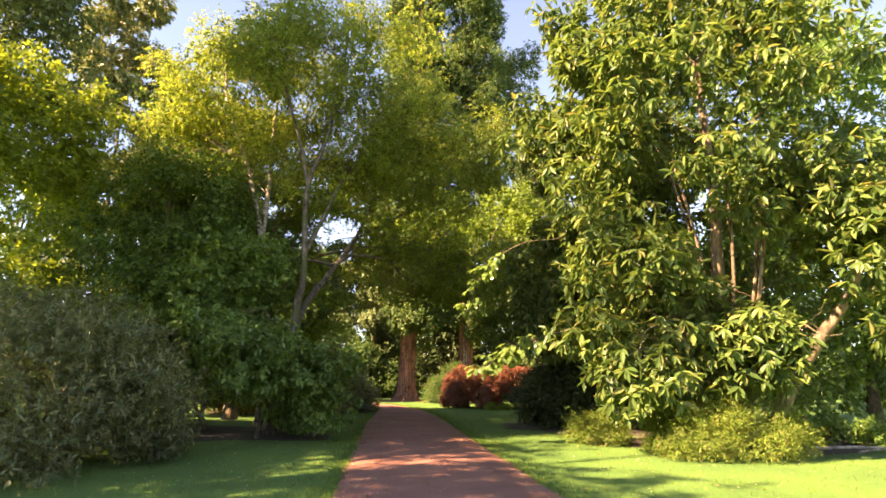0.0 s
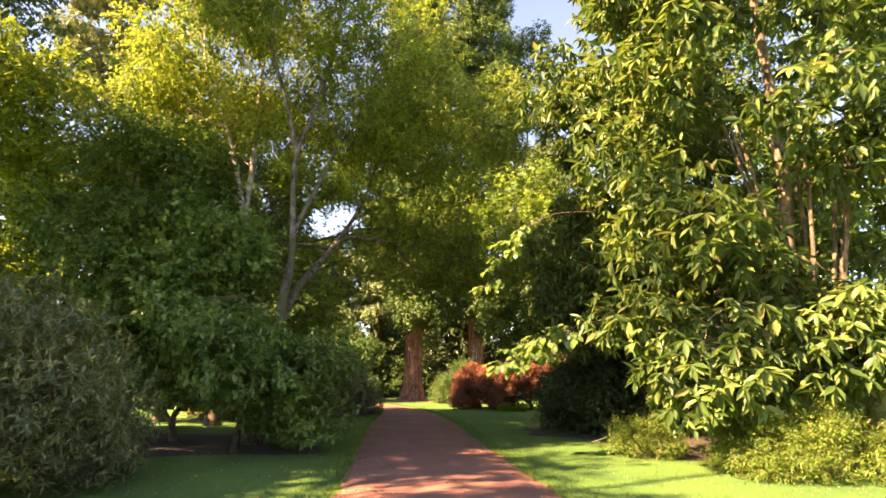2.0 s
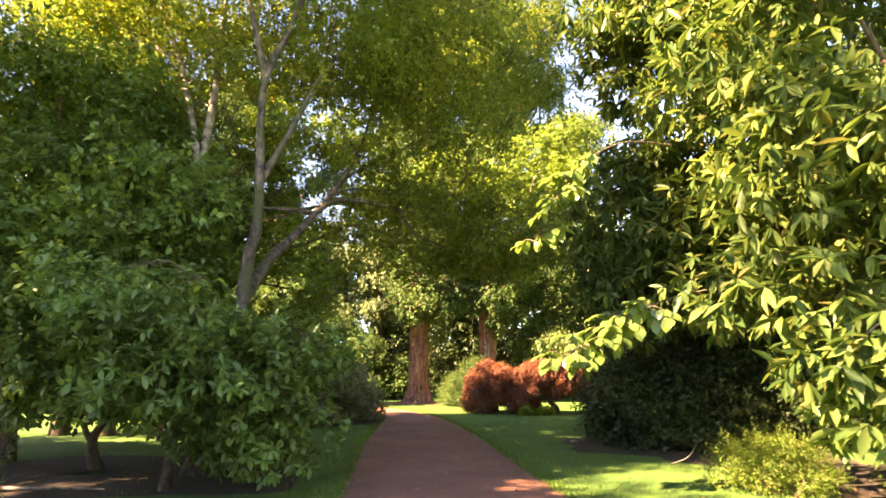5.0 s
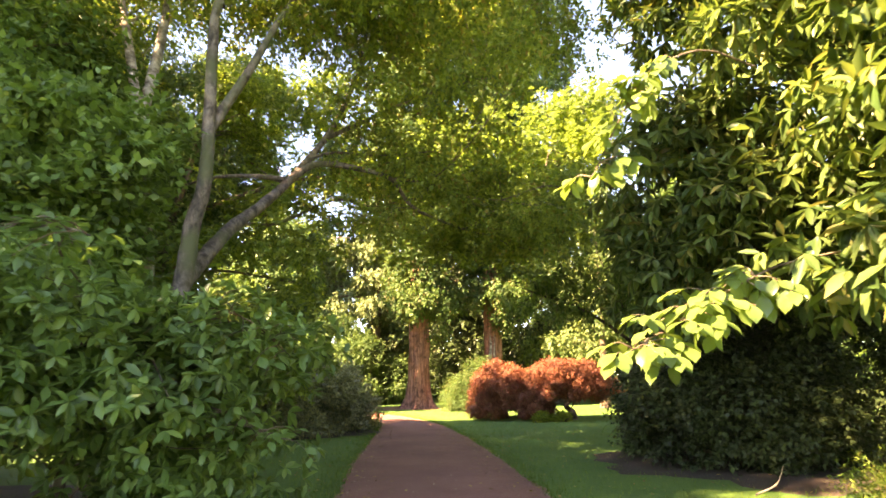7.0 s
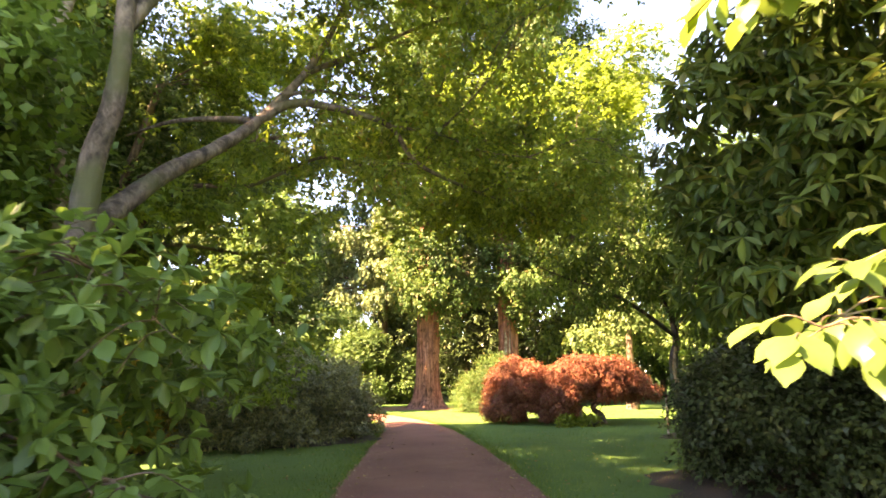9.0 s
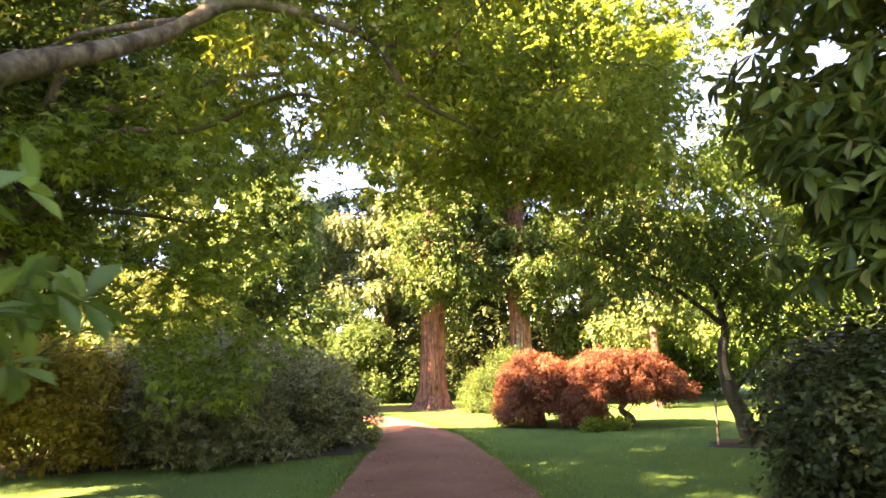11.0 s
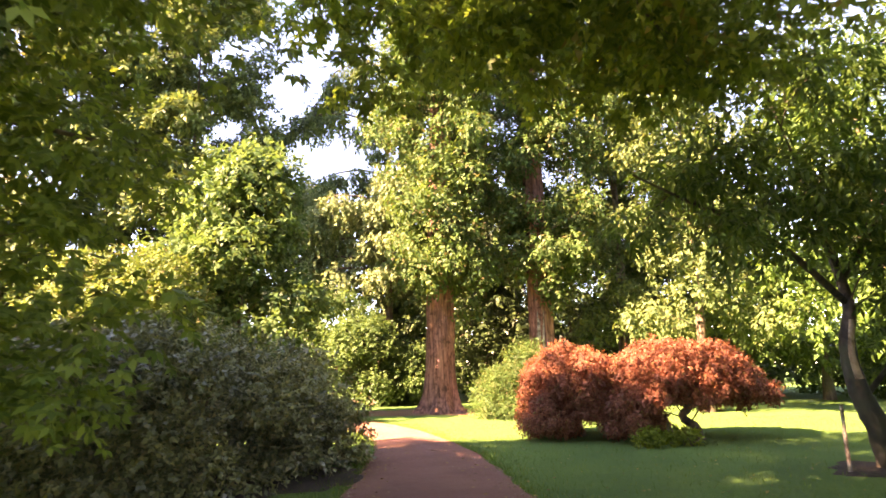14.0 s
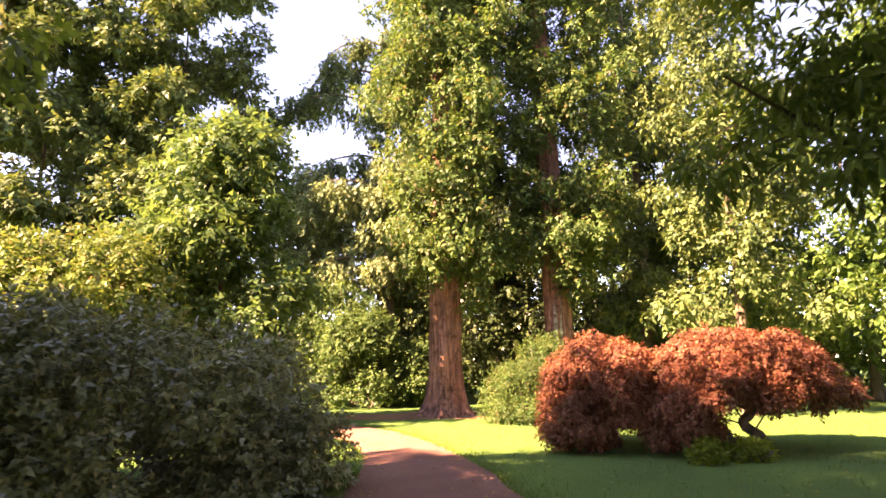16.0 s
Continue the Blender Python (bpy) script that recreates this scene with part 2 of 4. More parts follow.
def tube(points, r0, r1, sides=10, rng=None, rough=0.0, power=1.0, flare=0.0):
    """A tapered, slightly uneven tube along the points: verts and quads."""
    p = np.asarray(points, float)
    n = len(p)
    t = unit(np.gradient(p, axis=0))
    ref = np.array([0.0, 1.0, 0.0]) if abs(t[0][1]) < 0.8 else np.array([1.0, 0, 0])
    a = unit(np.cross(t, ref))
    b = np.cross(t, a)
    s = np.linspace(0, 1, n)
    r = r0 + (r1 - r0) * s ** power + flare * np.exp(-s * n * 0.55)
    ang = np.linspace(0, 2 * np.pi, sides, endpoint=False)
    rr = np.repeat(r[:, None], sides, 1)
    if rng is not None and rough:
        rr = rr * (1 + rough * rng.standard_normal((n, sides)))
    v = p[:, None, :] + rr[..., None] * (np.cos(ang)[None, :, None] * a[:, None, :] + np.sin(ang)[None, :, None] * b[:, None, :])
    i, j = np.meshgrid(np.arange(n - 1), np.arange(sides), indexing="ij")
    j2 = (j + 1) % sides
    f = np.stack([i * sides + j, i * sides + j2, (i + 1) * sides + j2, (i + 1) * sides + j], -1).reshape(-1, 4)
    return v.reshape(-1, 3), f


def joined(pieces):
    vs, fs, k = [], [], 0
    for v, f in pieces:
        vs.append(v)
        fs.append(np.asarray(f) + k)
        k += len(v)
    return np.vstack(vs), np.vstack(fs)


# leaf outlines: points (across, along, lift) and quads
SHAPES = {
    "small": (np.array([(0, 0, 0), (0.30, 0.45, 0.07), (0, 1, -0.04), (-0.30, 0.45, 0.07)]), np.array([(0, 1, 2, 3)])),
    "far": (np.array([(-0.30, 0.12, 0.05), (0.30, 0.32, 0.05), (0, 1, -0.05)]), np.array([(0, 1, 2)])),
    "blade": (np.array([(-0.07, 0, 0), (0.07, 0, 0), (0.02, 1, 0.08)]), np.array([(0, 1, 2)])),
    "needle": (np.array([(0, 0, 0), (0.10, 0.5, 0.02), (0, 1, -0.05), (-0.10, 0.5, 0.02)]), np.array([(0, 1, 2, 3)])),
    "broad": (np.array([(0, 0, 0), (0.17, 0.33, 0.05), (0.21, 0.66, 0.03), (0, 1, -0.12), (-0.21, 0.66, 0.03), (-0.17, 0.33, 0.05)]), np.array([(0, 1, 2, 3), (0, 3, 4, 5)])),
    "lance": (np.array([(0, 0, 0), (0.13, 0.30, 0.04), (0.15, 0.60, 0.02), (0, 1, -0.14), (-0.15, 0.60, 0.02), (-0.13, 0.30, 0.04)]), np.array([(0, 1, 2, 3), (0, 3, 4, 5)])),
    "lobed": (np.array([(0, 0, 0), (0.20, 0.45, 0.04), (0, 1, -0.06), (-0.20, 0.45, 0.04),
                        (0.12, 0.12, 0.02), (0.52, 0.22, 0.02), (0.66, 0.72, -0.06), (0.16, 0.42, 0.04),
                        (-0.12, 0.12, 0.02), (-0.16, 0.42, 0.04), (-0.66, 0.72, -0.06), (-0.52, 0.22, 0.02)]), np.array([(0, 1, 2, 3), (4, 5, 6, 7), (8, 9, 10, 11)])),
}


def leaf_arrays(pos, along, up, size, shape):
    """All the leaves of a crown as one array of vertices and quads."""
    tpl, quads = SHAPES[shape]
    y = unit(along)
    x = unit(np.cross(y, up))
    z = np.cross(x, y)
    v = pos[:, None, :] + size[:, None, None] * (tpl[None, :, 0, None] * x[:, None, :] + tpl[None, :, 1, None] * y[:, None, :] + tpl[None, :, 2, None] * z[:, None, :])
    f = (np.arange(len(pos)) * len(tpl))[:, None, None] + quads[None]
    return v.reshape(-1, 3), f.reshape(-1, quads.shape[1])


def clumps_in(rng, centre, radii, count, size, low=0.45, flat=0.7, bottom=-1.0, spread=0.25):
    """Foliage clumps spread over an ellipsoid, uneven in size: rows of centre and radii."""
    u = unit(rng.standard_normal((count * 3, 3)))
    u = u[u[:, 2] > bottom][:count]
    r = low + (1 - low) * rng.random(len(u)) ** 0.6
    c = np.asarray(centre) + u * r[:, None] * np.asarray(radii)
    s = size * (1 + spread * 2 * (rng.random(len(u)) - 0.5))
    return np.column_stack([c, s, s, s * flat])


def foliage(rng, clumps, twigs, per, leaf, twig=0.3, droop=0.3, hang=0.3, shape="small", inner=0.55, tidy=0.5, floor=0.05, whorl=False):
    """Leaves in sprays along short twigs that point out of the clumps, or in whorls at the twigs' ends."""
    w = clumps[:, 3] ** 2
    k = rng.choice(len(clumps), twigs, p=w / w.sum())
    u = unit(rng.standard_normal((twigs, 3)))
    r = inner + (1.05 - inner) * rng.random(twigs) ** 0.7
    base = clumps[k, :3] + u * r[:, None] * clumps[k, 3:6]
    out = unit(u * (1, 1, 0.7) + rng.standard_normal((twigs, 3)) * 0.45 - np.array((0, 0, droop)))
    side = unit(np.cross(out, rng.standard_normal((twigs, 3))))
    top = np.cross(side, out)
    s = (np.arange(per) + 0.5) / per
    s = np.clip(s[None, :] + rng.normal(0, 0.08, (twigs, per)), 0, 1)
    ang = np.arange(per)[None, :] * 2.4 + rng.random((twigs, 1)) * 6.3
    pos = base[:, None, :] + out[:, None, :] * (s * twig)[..., None] - np.array((0, 0, 1.0)) * (s ** 2 * twig * 0.35 * droop)[..., None]
    along = out[:, None, :] * (0.35 + 0.5 * s[..., None]) + (np.cos(ang)[..., None] * side[:, None, :] + np.sin(ang)[..., None] * top[:, None, :]) * 0.75 - np.array((0, 0, hang))
    if whorl:
        ring = np.arange(per)[None, :] * (6.283 / per) + rng.random((twigs, 1)) * 6.3 + rng.normal(0, 0.2, (twigs, per))
        pos = base[:, None, :] + out[:, None, :] * (twig * (0.9 + 0.1 * s))[..., None]
        along = out[:, None, :] * 0.45 + np.cos(ring)[..., None] * side[:, None, :] + np.sin(ring)[..., None] * top[:, None, :] - np.array((0, 0, hang))
    along = along + rng.standard_normal(along.shape) * 0.2
    up = np.array((0, 0, 1.0)) + u[:, None, :] * tidy + rng.standard_normal(along.shape) * 0.35
    size = leaf * (0.7 + 0.6 * rng.random(s.shape))
    pos, along, up, size = pos.reshape(-1, 3), along.reshape(-1, 3), up.reshape(-1, 3), size.ravel()
    keep = pos[:, 2] > floor
    return leaf_arrays(pos[keep], along[keep], up[keep], size[keep], shape)


def branches_to(rng, start_points, clumps, count, r0, sag=0.15, sides=6, reach=99.0):
    """Bent branches from points of the trunk to the middles of clumps."""
    pieces = []
    start_points = np.asarray(start_points, float)
    order = rng.permutation(len(clumps))[:count]
    for i in order:
        c = clumps[i, :3]
        below = start_points[start_points[:, 2] < c[2] + 0.5]
        pool = below if len(below) else start_points[:1]
        dist = np.linalg.norm(pool - c, axis=1) + 0.6 * np.abs(pool[:, 2] - (c[2] - 0.45 * np.linalg.norm(pool[:, :2] - c[:2], axis=1)))
        a = pool[np.argmin(dist)]
        mid = (a + c) / 2 + rng.standard_normal(3) * 0.12 * np.linalg.norm(c - a) + np.array((0, 0, sag * np.linalg.norm(c - a)))
        pts = smooth_path([a, mid, c + rng.standard_normal(3) * 0.1], 6)
        ln = np.linalg.norm(c - a)
        if ln > reach:
            continue
        pieces.append(tube(pts, min(r0, 0.007 + 0.005 * ln), 0.006, sides))
        for q in range(3):
            s = pts[4 + 2 * q]
            e = c + unit(rng.standard_normal(3)) * clumps[i, 3] * 0.8
            pieces.append(tube(smooth_path([s, (s + e) / 2 + rng.standard_normal(3) * 0.1, e], 4), 0.004 + 0.0015 * ln, 0.003, 4))
    return joined(pieces)


def tree(name, label, base, trunk_pts, r0, r1, bark, leaf_mat, clumps, twigs, per, leaf, seed, branch=14, category="tree", group="", sides=12, extra=(), twig_bark=None, reach=99.0, **kw):
    rng = np.random.default_rng(seed)
    e = thing(name, base[0], base[1], label, category, group)
    pts = smooth_path(trunk_pts, 6)
    v, f = tube(pts, r0, r1, sides, rng, 0.04, 0.8, r0 * 0.5)
    part_np("trunk", v, f, bark, e, smooth=True)
    stems = [pts]
    for limb, a, b in extra:
        lp = smooth_path(limb, 6)
        stems.append(lp)
        v, f = tube(lp, a, b, 10, rng, 0.04)
        part_np("limb", v, f, bark, e, smooth=True)
    if branch:
        v, f = branches_to(rng, np.vstack(stems), clumps, branch, r0 * 0.5, reach=reach)
        part_np("branchwork", v, f, twig_bark or bark, e, smooth=True, kind="stuff")
    v, f = foliage(rng, clumps, twigs, per, leaf, **kw)
    part_np("crown", v, f, leaf_mat, e)
    return e


# ---- ground and path ----
PATH_Y = np.array([-30, 5, 9, 12, 16, 20, 24, 28, 30, 32.3, 34.3, 36.3, 38.3, 42])
PATH_L = np.array([-0.45, -0.52, -0.68, -0.86, -1.14, -1.38, -1.46, -1.55, -1.75, -2.5, -4.2, -7.0, -11.0, -23.0])
PATH_R = np.array([2.9, 2.6, 2.3, 2.05, 1.74, 1.5, 1.12, 0.55, 0.0, -0.8, -1.75, -3.3, -6.0, -16.0])


def path_left(y):
    return np.interp(y, PATH_Y, PATH_L)


def path_right(y):
    return np.interp(y, PATH_Y, PATH_R)


def ground_height(x, y):
    """Gentle rises away from the path."""
    off = np.maximum(np.maximum(path_left(y) - 0.3 - x, x - path_right(y) - 0.3), 0)
    return 0.02 * np.sin(x * 0.9 + 1.3) * np.cos(y * 0.7) * np.clip(off, 0, 1) - 0.012


def grid_axis(lo, hi, near_lo, near_hi, step):
    return np.concatenate([-np.geomspace(-lo + near_lo + 1, 1, 18)[:-1] + near_lo + 1, np.arange(near_lo, near_hi, step), np.geomspace(1, hi - near_hi + 1, 18) + near_hi - 1])


gx, gy = grid_axis(-2000, 2000, -14, 16, 0.25), grid_axis(-2000, 2000, -6, 48, 0.25)
GX, GY = np.meshgrid(gx, gy)
GZ = ground_height(GX, GY)
gi, gj = np.meshgrid(np.arange(len(gy) - 1), np.arange(len(gx) - 1), indexing="ij")
w = len(gx)
gf = np.stack([gi * w + gj, gi * w + gj + 1, (gi + 1) * w + gj + 1, (gi + 1) * w + gj], -1).reshape(-1, 4)
ground = part_np("ground", np.stack([GX, GY, GZ], -1).reshape(-1, 3), gf, GRASS, smooth=True)
tagged(ground, "mown green lawn with sunlit and shaded patches", "lawn", kind="structure")

# the path: a slightly cambered strip with a ragged edge
rng = np.random.default_rng(5)
py = np.concatenate([np.arange(-30, 4, 1.0), np.arange(4, 42, 0.12)])
edge_l = path_left(py) + 0.05 * np.convolve(rng.standard_normal(len(py)), np.ones(4) / 4, "same")
edge_r = path_right(py) + 0.06 * np.convolve(rng.standard_normal(len(py)), np.ones(4) / 4, "same")
cols = np.linspace(0, 1, 15)
PX = edge_l[:, None] + (edge_r - edge_l)[:, None] * cols
PZ = 0.006 + 0.035 * (1 - (2 * cols[None, :] - 1) ** 2) + 0.004 * rng.standard_normal(PX.shape)
PZ[:, 0] = PZ[:, -1] = -0.006
pi_, pj = np.meshgrid(np.arange(len(py) - 1), np.arange(14), indexing="ij")
pf = np.stack([pi_ * 15 + pj, pi_ * 15 + pj + 1, (pi_ + 1) * 15 + pj + 1, (pi_ + 1) * 15 + pj], -1).reshape(-1, 4)
path = part_np("path", np.stack([PX, np.repeat(py[:, None], 15, 1), PZ], -1).reshape(-1, 3), pf, GRAVEL, smooth=True)
tagged(path, "reddish compacted gravel footpath with ragged grass edges", "path", kind="structure")


def patch(name, label, x, y, rx, ry, mat, lift, seed, category):
    """A flat uneven bed of soil or litter lying on the lawn."""
    r = np.random.default_rng(seed)
    a = np.linspace(0, 2 * np.pi, 48, endpoint=False)
    wob = 1 + 0.12 * np.sin(3 * a + r.random() * 6) + 0.08 * np.sin(7 * a + r.random() * 6) + 0.04 * r.standard_normal(48)
    rings = np.linspace(0.05, 1, 10)
    X = x + rings[:, None] * (rx * wob * np.cos(a))[None]
    Y = y + rings[:, None] * (ry * wob * np.sin(a))[None]
    Z = ground_height(X, Y) + 0.018 * (1 - rings[:, None] ** 4) + lift + 0.006 * r.standard_normal(X.shape) * (rings[:, None] < 0.95)
    Z[-1] = ground_height(X[-1], Y[-1]) - 0.004
    i, j = np.meshgrid(np.arange(9), np.arange(48), indexing="ij")
    f = np.stack([i * 48 + j, (i + 1) * 48 + j, (i + 1) * 48 + (j + 1) % 48, i * 48 + (j + 1) % 48], -1).reshape(-1, 4)
    ob = part_np(name, np.stack([X, Y, Z], -1).reshape(-1, 3), f, mat, smooth=True)
    return tagged(ob, label, category, kind="structure")


patch("soil_bed", "dark bare soil under the shrubs", -5.2, 15.6, 3.4, 2.2, SOIL, 0.012, 1, "soil bed")
patch("soil_bed", "dark leafy soil under the hedge", -5.4, 26.0, 3.9, 2.5, SOIL, 0.012, 2, "soil bed")
patch("soil_bed", "brown soil under the big tree", 8.6, 14.4, 3.6, 2.0, SOIL, 0.012, 3, "soil bed")
patch("soil_bed", "dark soil under the evergreen thicket", 6.2, 19.0, 2.9, 2.7, SOIL, 0.012, 4, "soil bed")
patch("soil_bed", "ring of bare soil round the small tree", 6.6, 26.05, 0.9, 0.7, SOIL, 0.012, 6, "soil bed")
patch("needle_litter", "orange-brown needle litter round the redwoods", 0.6, 39.2, 5.2, 1.9, LITTER, 0.014, 7, "needle litter")

# ---- giant redwoods ----


def redwood(label, x, y, r, height, lean, clumps, twigs, seed, bare):
    rng = np.random.default_rng(seed)
    e = thing("redwood", x, y, label, "redwood tree", "redwoods")
    n, sides = 60, 72
    z = np.concatenate([np.linspace(0, 4, 24), np.linspace(4.3, height, n - 24)])
    a = np.linspace(0, 2 * np.pi, sides, endpoint=False)
    taper = r * (1 - 0.8 * z / height) + r * 0.9 * np.exp(-z / 0.36)
    lobes = 0.05 * np.sin(5 * a + seed) + 0.035 * np.sin(9 * a + 1.7 * seed)
    ridge = rng.standard_normal((n, sides)) * 0.07
    for _ in range(5):
        ridge = 0.25 * np.roll(ridge, 1, 0) + 0.5 * ridge + 0.25 * np.roll(ridge, -1, 0)
    ridge += rng.standard_normal(sides)[None] * 0.018
    rr = taper[:, None] * (1 + lobes[None] * (1 + 2.0 * np.exp(-z / 0.7))[:, None] + ridge + 0.012 * rng.standard_normal((n, sides)))
    twist = a[None] + 0.03 * z[:, None]
    V = np.stack([x + lean[0] * z[:, None] + rr * np.cos(twist), y + lean[1] * z[:, None] + rr * np.sin(twist), np.repeat(z[:, None], sides, 1) - 0.05], -1)
    i, j = np.meshgrid(np.arange(n - 1), np.arange(sides), indexing="ij")
    f = np.stack([i * sides + j, i * sides + (j + 1) % sides, (i + 1) * sides + (j + 1) % sides, (i + 1) * sides + j], -1).reshape(-1, 4)
    part_np("trunk", V.reshape(-1, 3), f, BARK_RED, e, smooth=True)
    line = np.stack([x + lean[0] * z, y + lean[1] * z, z], -1)
    v, f = branches_to(rng, line[z > bare], clumps, 34, 0.1, -0.05)
    part_np("branchwork", v, f, BARK_BROWN, e, smooth=True, kind="stuff")
    v, f = foliage(rng, clumps, twigs, 7, 0.19, 0.42, 0.55, 0.45, "far", 0.25, 0.6)
    part_np("crown", v, f, L_REDWOOD, e)
    return e


def column_clumps(rng, x, y, z0, z1, r0, r1, count, size, flat=0.55, lean=(0, 0)):
    """Clumps round an upright axis, for tall narrow crowns."""
    t = rng.random(count)
    a = rng.random(count) * 6.283
    rad = (r0 + (r1 - r0) * t) * (0.35 + 0.65 * rng.random(count))
    z = z0 + (z1 - z0) * t
    s = size * (0.7 + 0.6 * rng.random(count))
    return np.column_stack([x + lean[0] * z + rad * np.cos(a), y + lean[1] * z + rad * np.sin(a), z, s, s, s * flat])


rng = np.random.default_rng(21)
redwood("giant redwood with furrowed red-brown bark and drooping sprays", -0.55, 38.9, 0.56, 36, (0.012, 0), np.vstack([column_clumps(rng, -0.4, 38.9, 5.0, 36, 2.0, 2.3, 480, 0.54, 0.95), column_clumps(rng, 0.1, 38.5, 3.2, 6, 0.55, 1.4, 16, 0.34, 1.3), column_clumps(rng, -0.2, 39.2, 7.5, 26, 3.4, 3.0, 110, 0.5, 0.6)]), 24000, 3, 5.0)
redwood("second redwood with pale scarred red bark behind the maple", 3.55, 39.8, 0.50, 35, (-0.012, 0), np.vstack([column_clumps(rng, 3.9, 39.8, 5.6, 35, 2.0, 2.3, 440, 0.54, 0.95), column_clumps(rng, 3.6, 39.4, 4.2, 6, 0.6, 1.2, 12, 0.34, 1.3), column_clumps(rng, 4.3, 40.0, 7.5, 26, 3.6, 3.2, 110, 0.5, 0.6)]), 22500, 4, 6.0)

# pale dead strips on the second redwood
scarred = [o for o in scene.objects if o.name == "redwood.001"][0]
for k, (x0, x1) in enumerate([(3.22, 3.36), (3.45, 3.52), (3.12, 3.30)]):
    rng = np.random.default_rng(25 + k)
    v, f = tube(smooth_path([(x0, 39.26, 0.9), (x0 + 0.06, 39.28, 1.8), (x1, 39.32, 3.0), (x1 + 0.03, 39.38, 3.8)], 5), 0.06, 0.03, 8, rng, 0.15)
    part_np("bark_scar", v, f, BARK_PALE, scarred, "pale weathered strip of bark", smooth=True)

# ---- weeping red maple ----


def dome_clumps(rng, cx, cy, cz, rx, ry, rz, count, size, bottom):
    u = unit(rng.standard_normal((count * 3, 3)))
    u = u[u[:, 2] > bottom][:count]
    c = np.array((cx, cy, cz)) + u * np.array((rx, ry, rz)) * (0.88 + 0.12 * rng.random((len(u), 1)))
    s = size * (0.7 + 0.6 * rng.random(len(u)))
    return np.column_stack([c, s, s, s * 0.75])


def red_maple(label, x, y, trunk, dome, twigs, seed):
    rng = np.random.default_rng(seed)
    e = thing("red_maple", x, y, label, "japanese maple", "red maples")
    v, f = tube(smooth_path(trunk, 8), 0.13, 0.05, 10, rng, 0.08, 1.0, 0.05)
    part_np("trunk", v, f, BARK_BROWN, e, smooth=True)
    pts = smooth_path(trunk, 8)
    v, f = branches_to(rng, pts[len(pts) // 3:], dome, 22, 0.05, 0.2)
    part_np("branchwork", v, f, BARK_BROWN, e, smooth=True, kind="stuff")
    v, f = foliage(rng, dome, twigs, 10, 0.07, 0.17, 0.8, 0.55, "far", 0.55, 0.9)
    part_np("crown", v, f, L_RED, e)


rng = np.random.default_rng(31)
left_dome = np.vstack([dome_clumps(rng, 2.8, 30.9, 1.0, 1.05, 1.05, 1.12, 150, 0.2, -0.45), dome_clumps(rng, 2.25, 30.5, 0.55, 0.6, 0.65, 0.5, 26, 0.22, -0.6)])
red_maple("weeping red japanese maple with a dense rounded crown", 2.95, 30.9, [(2.95, 30.9, 0), (2.9, 30.85, 0.5), (3.05, 30.9, 1.1), (2.85, 31.0, 1.7)], left_dome, 9500, 32)
right_dome = np.vstack([dome_clumps(rng, 4.8, 30.3, 1.25, 1.1, 1.15, 0.92, 150, 0.2, -0.4), dome_clumps(rng, 5.75, 30.5, 1.3, 1.0, 1.1, 0.82, 120, 0.2, -0.2), dome_clumps(rng, 3.9, 29.7, 0.6, 0.5, 0.45, 0.5, 28, 0.2, -0.7), dome_clumps(rng, 6.75, 30.6, 1.0, 0.5, 0.7, 0.55, 22, 0.2, -0.3)])
red_maple("spreading weeping red maple with a crooked dark trunk", 5.35, 30.0, [(5.35, 30.0, 0), (5.32, 30.0, 0.25), (5.08, 30.05, 0.5), (5.3, 30.1, 0.8), (5.0, 30.2, 1.5)], right_dome, 13500, 33)

# ---- shrubs ----


def shrub(name, label, x, y, clumps, mat, twigs, per, leaf, seed, category="shrub", stems=7, bark=TWIG, spread=0.5, group="", **kw):
    rng = np.random.default_rng(seed)
    e = thing(name, x, y, label, category, group)
    pieces = []
    for c in clumps[rng.permutation(len(clumps))[:stems]]:
        a = np.array((x, y, 0)) + np.append(rng.standard_normal(2) * spread * 0.4, 0)
        m = (a + c[:3]) / 2 + rng.standard_normal(3) * 0.15
        pieces.append(tube(smooth_path([a, m, c[:3]], 5), 0.035, 0.008, 6))
    v, f = joined(pieces)
    part_np("branchwork", v, f, bark, e, smooth=True, kind="stuff")
    v, f = foliage(rng, clumps, twigs, per, leaf, **kw)
    part_np("foliage", v, f, mat, e)
    return e


rng = np.random.default_rng(41)
hedge = np.vstack([dome_clumps(rng, -4.6, 25.8, 0.75, 2.5, 2.2, 1.5, 190, 0.36, -0.5), dome_clumps(rng, -4.5, 24.3, 0.5, 1.2, 1.0, 0.75, 50, 0.3, -0.5), dome_clumps(rng, -2.75, 27.0, 0.7, 1.0, 1.1, 1.1, 60, 0.33, -0.6), dome_clumps(rng, -6.6, 26.6, 0.8, 1.7, 1.7, 1.5, 60, 0.42, -0.5)])
shrub("evergreen_hedge", "large rounded dark grey-green evergreen hedge with faded tips", -4.4, 26.2, hedge, L_HEDGE, 16500, 8, 0.088, 42, "hedge", 26, shape="far", inner=0.6, twig=0.2, droop=0.1, hang=0.1, tidy=0.9)
mound = np.vstack([dome_clumps(rng, 6.95, 12.1, 0.38, 1.55, 1.05, 0.95, 80, 0.24, -0.35), dome_clumps(rng, 6.2, 11.8, 0.3, 0.8, 0.7, 0.55, 30, 0.2, -0.4)])
shrub("low_shrub", "low spreading yellow-green feathery shrub on the lawn", 7.0, 12.1, mound, L_FEATHER, 7000, 9, 0.07, 43, stems=14, inner=0.3, twig=0.22, droop=0.25, hang=0.15, shape="needle", tidy=0.6)
small = dome_clumps(rng, 4.75, 14.0, 0.25, 0.6, 0.5, 0.4, 26, 0.18, -0.3)
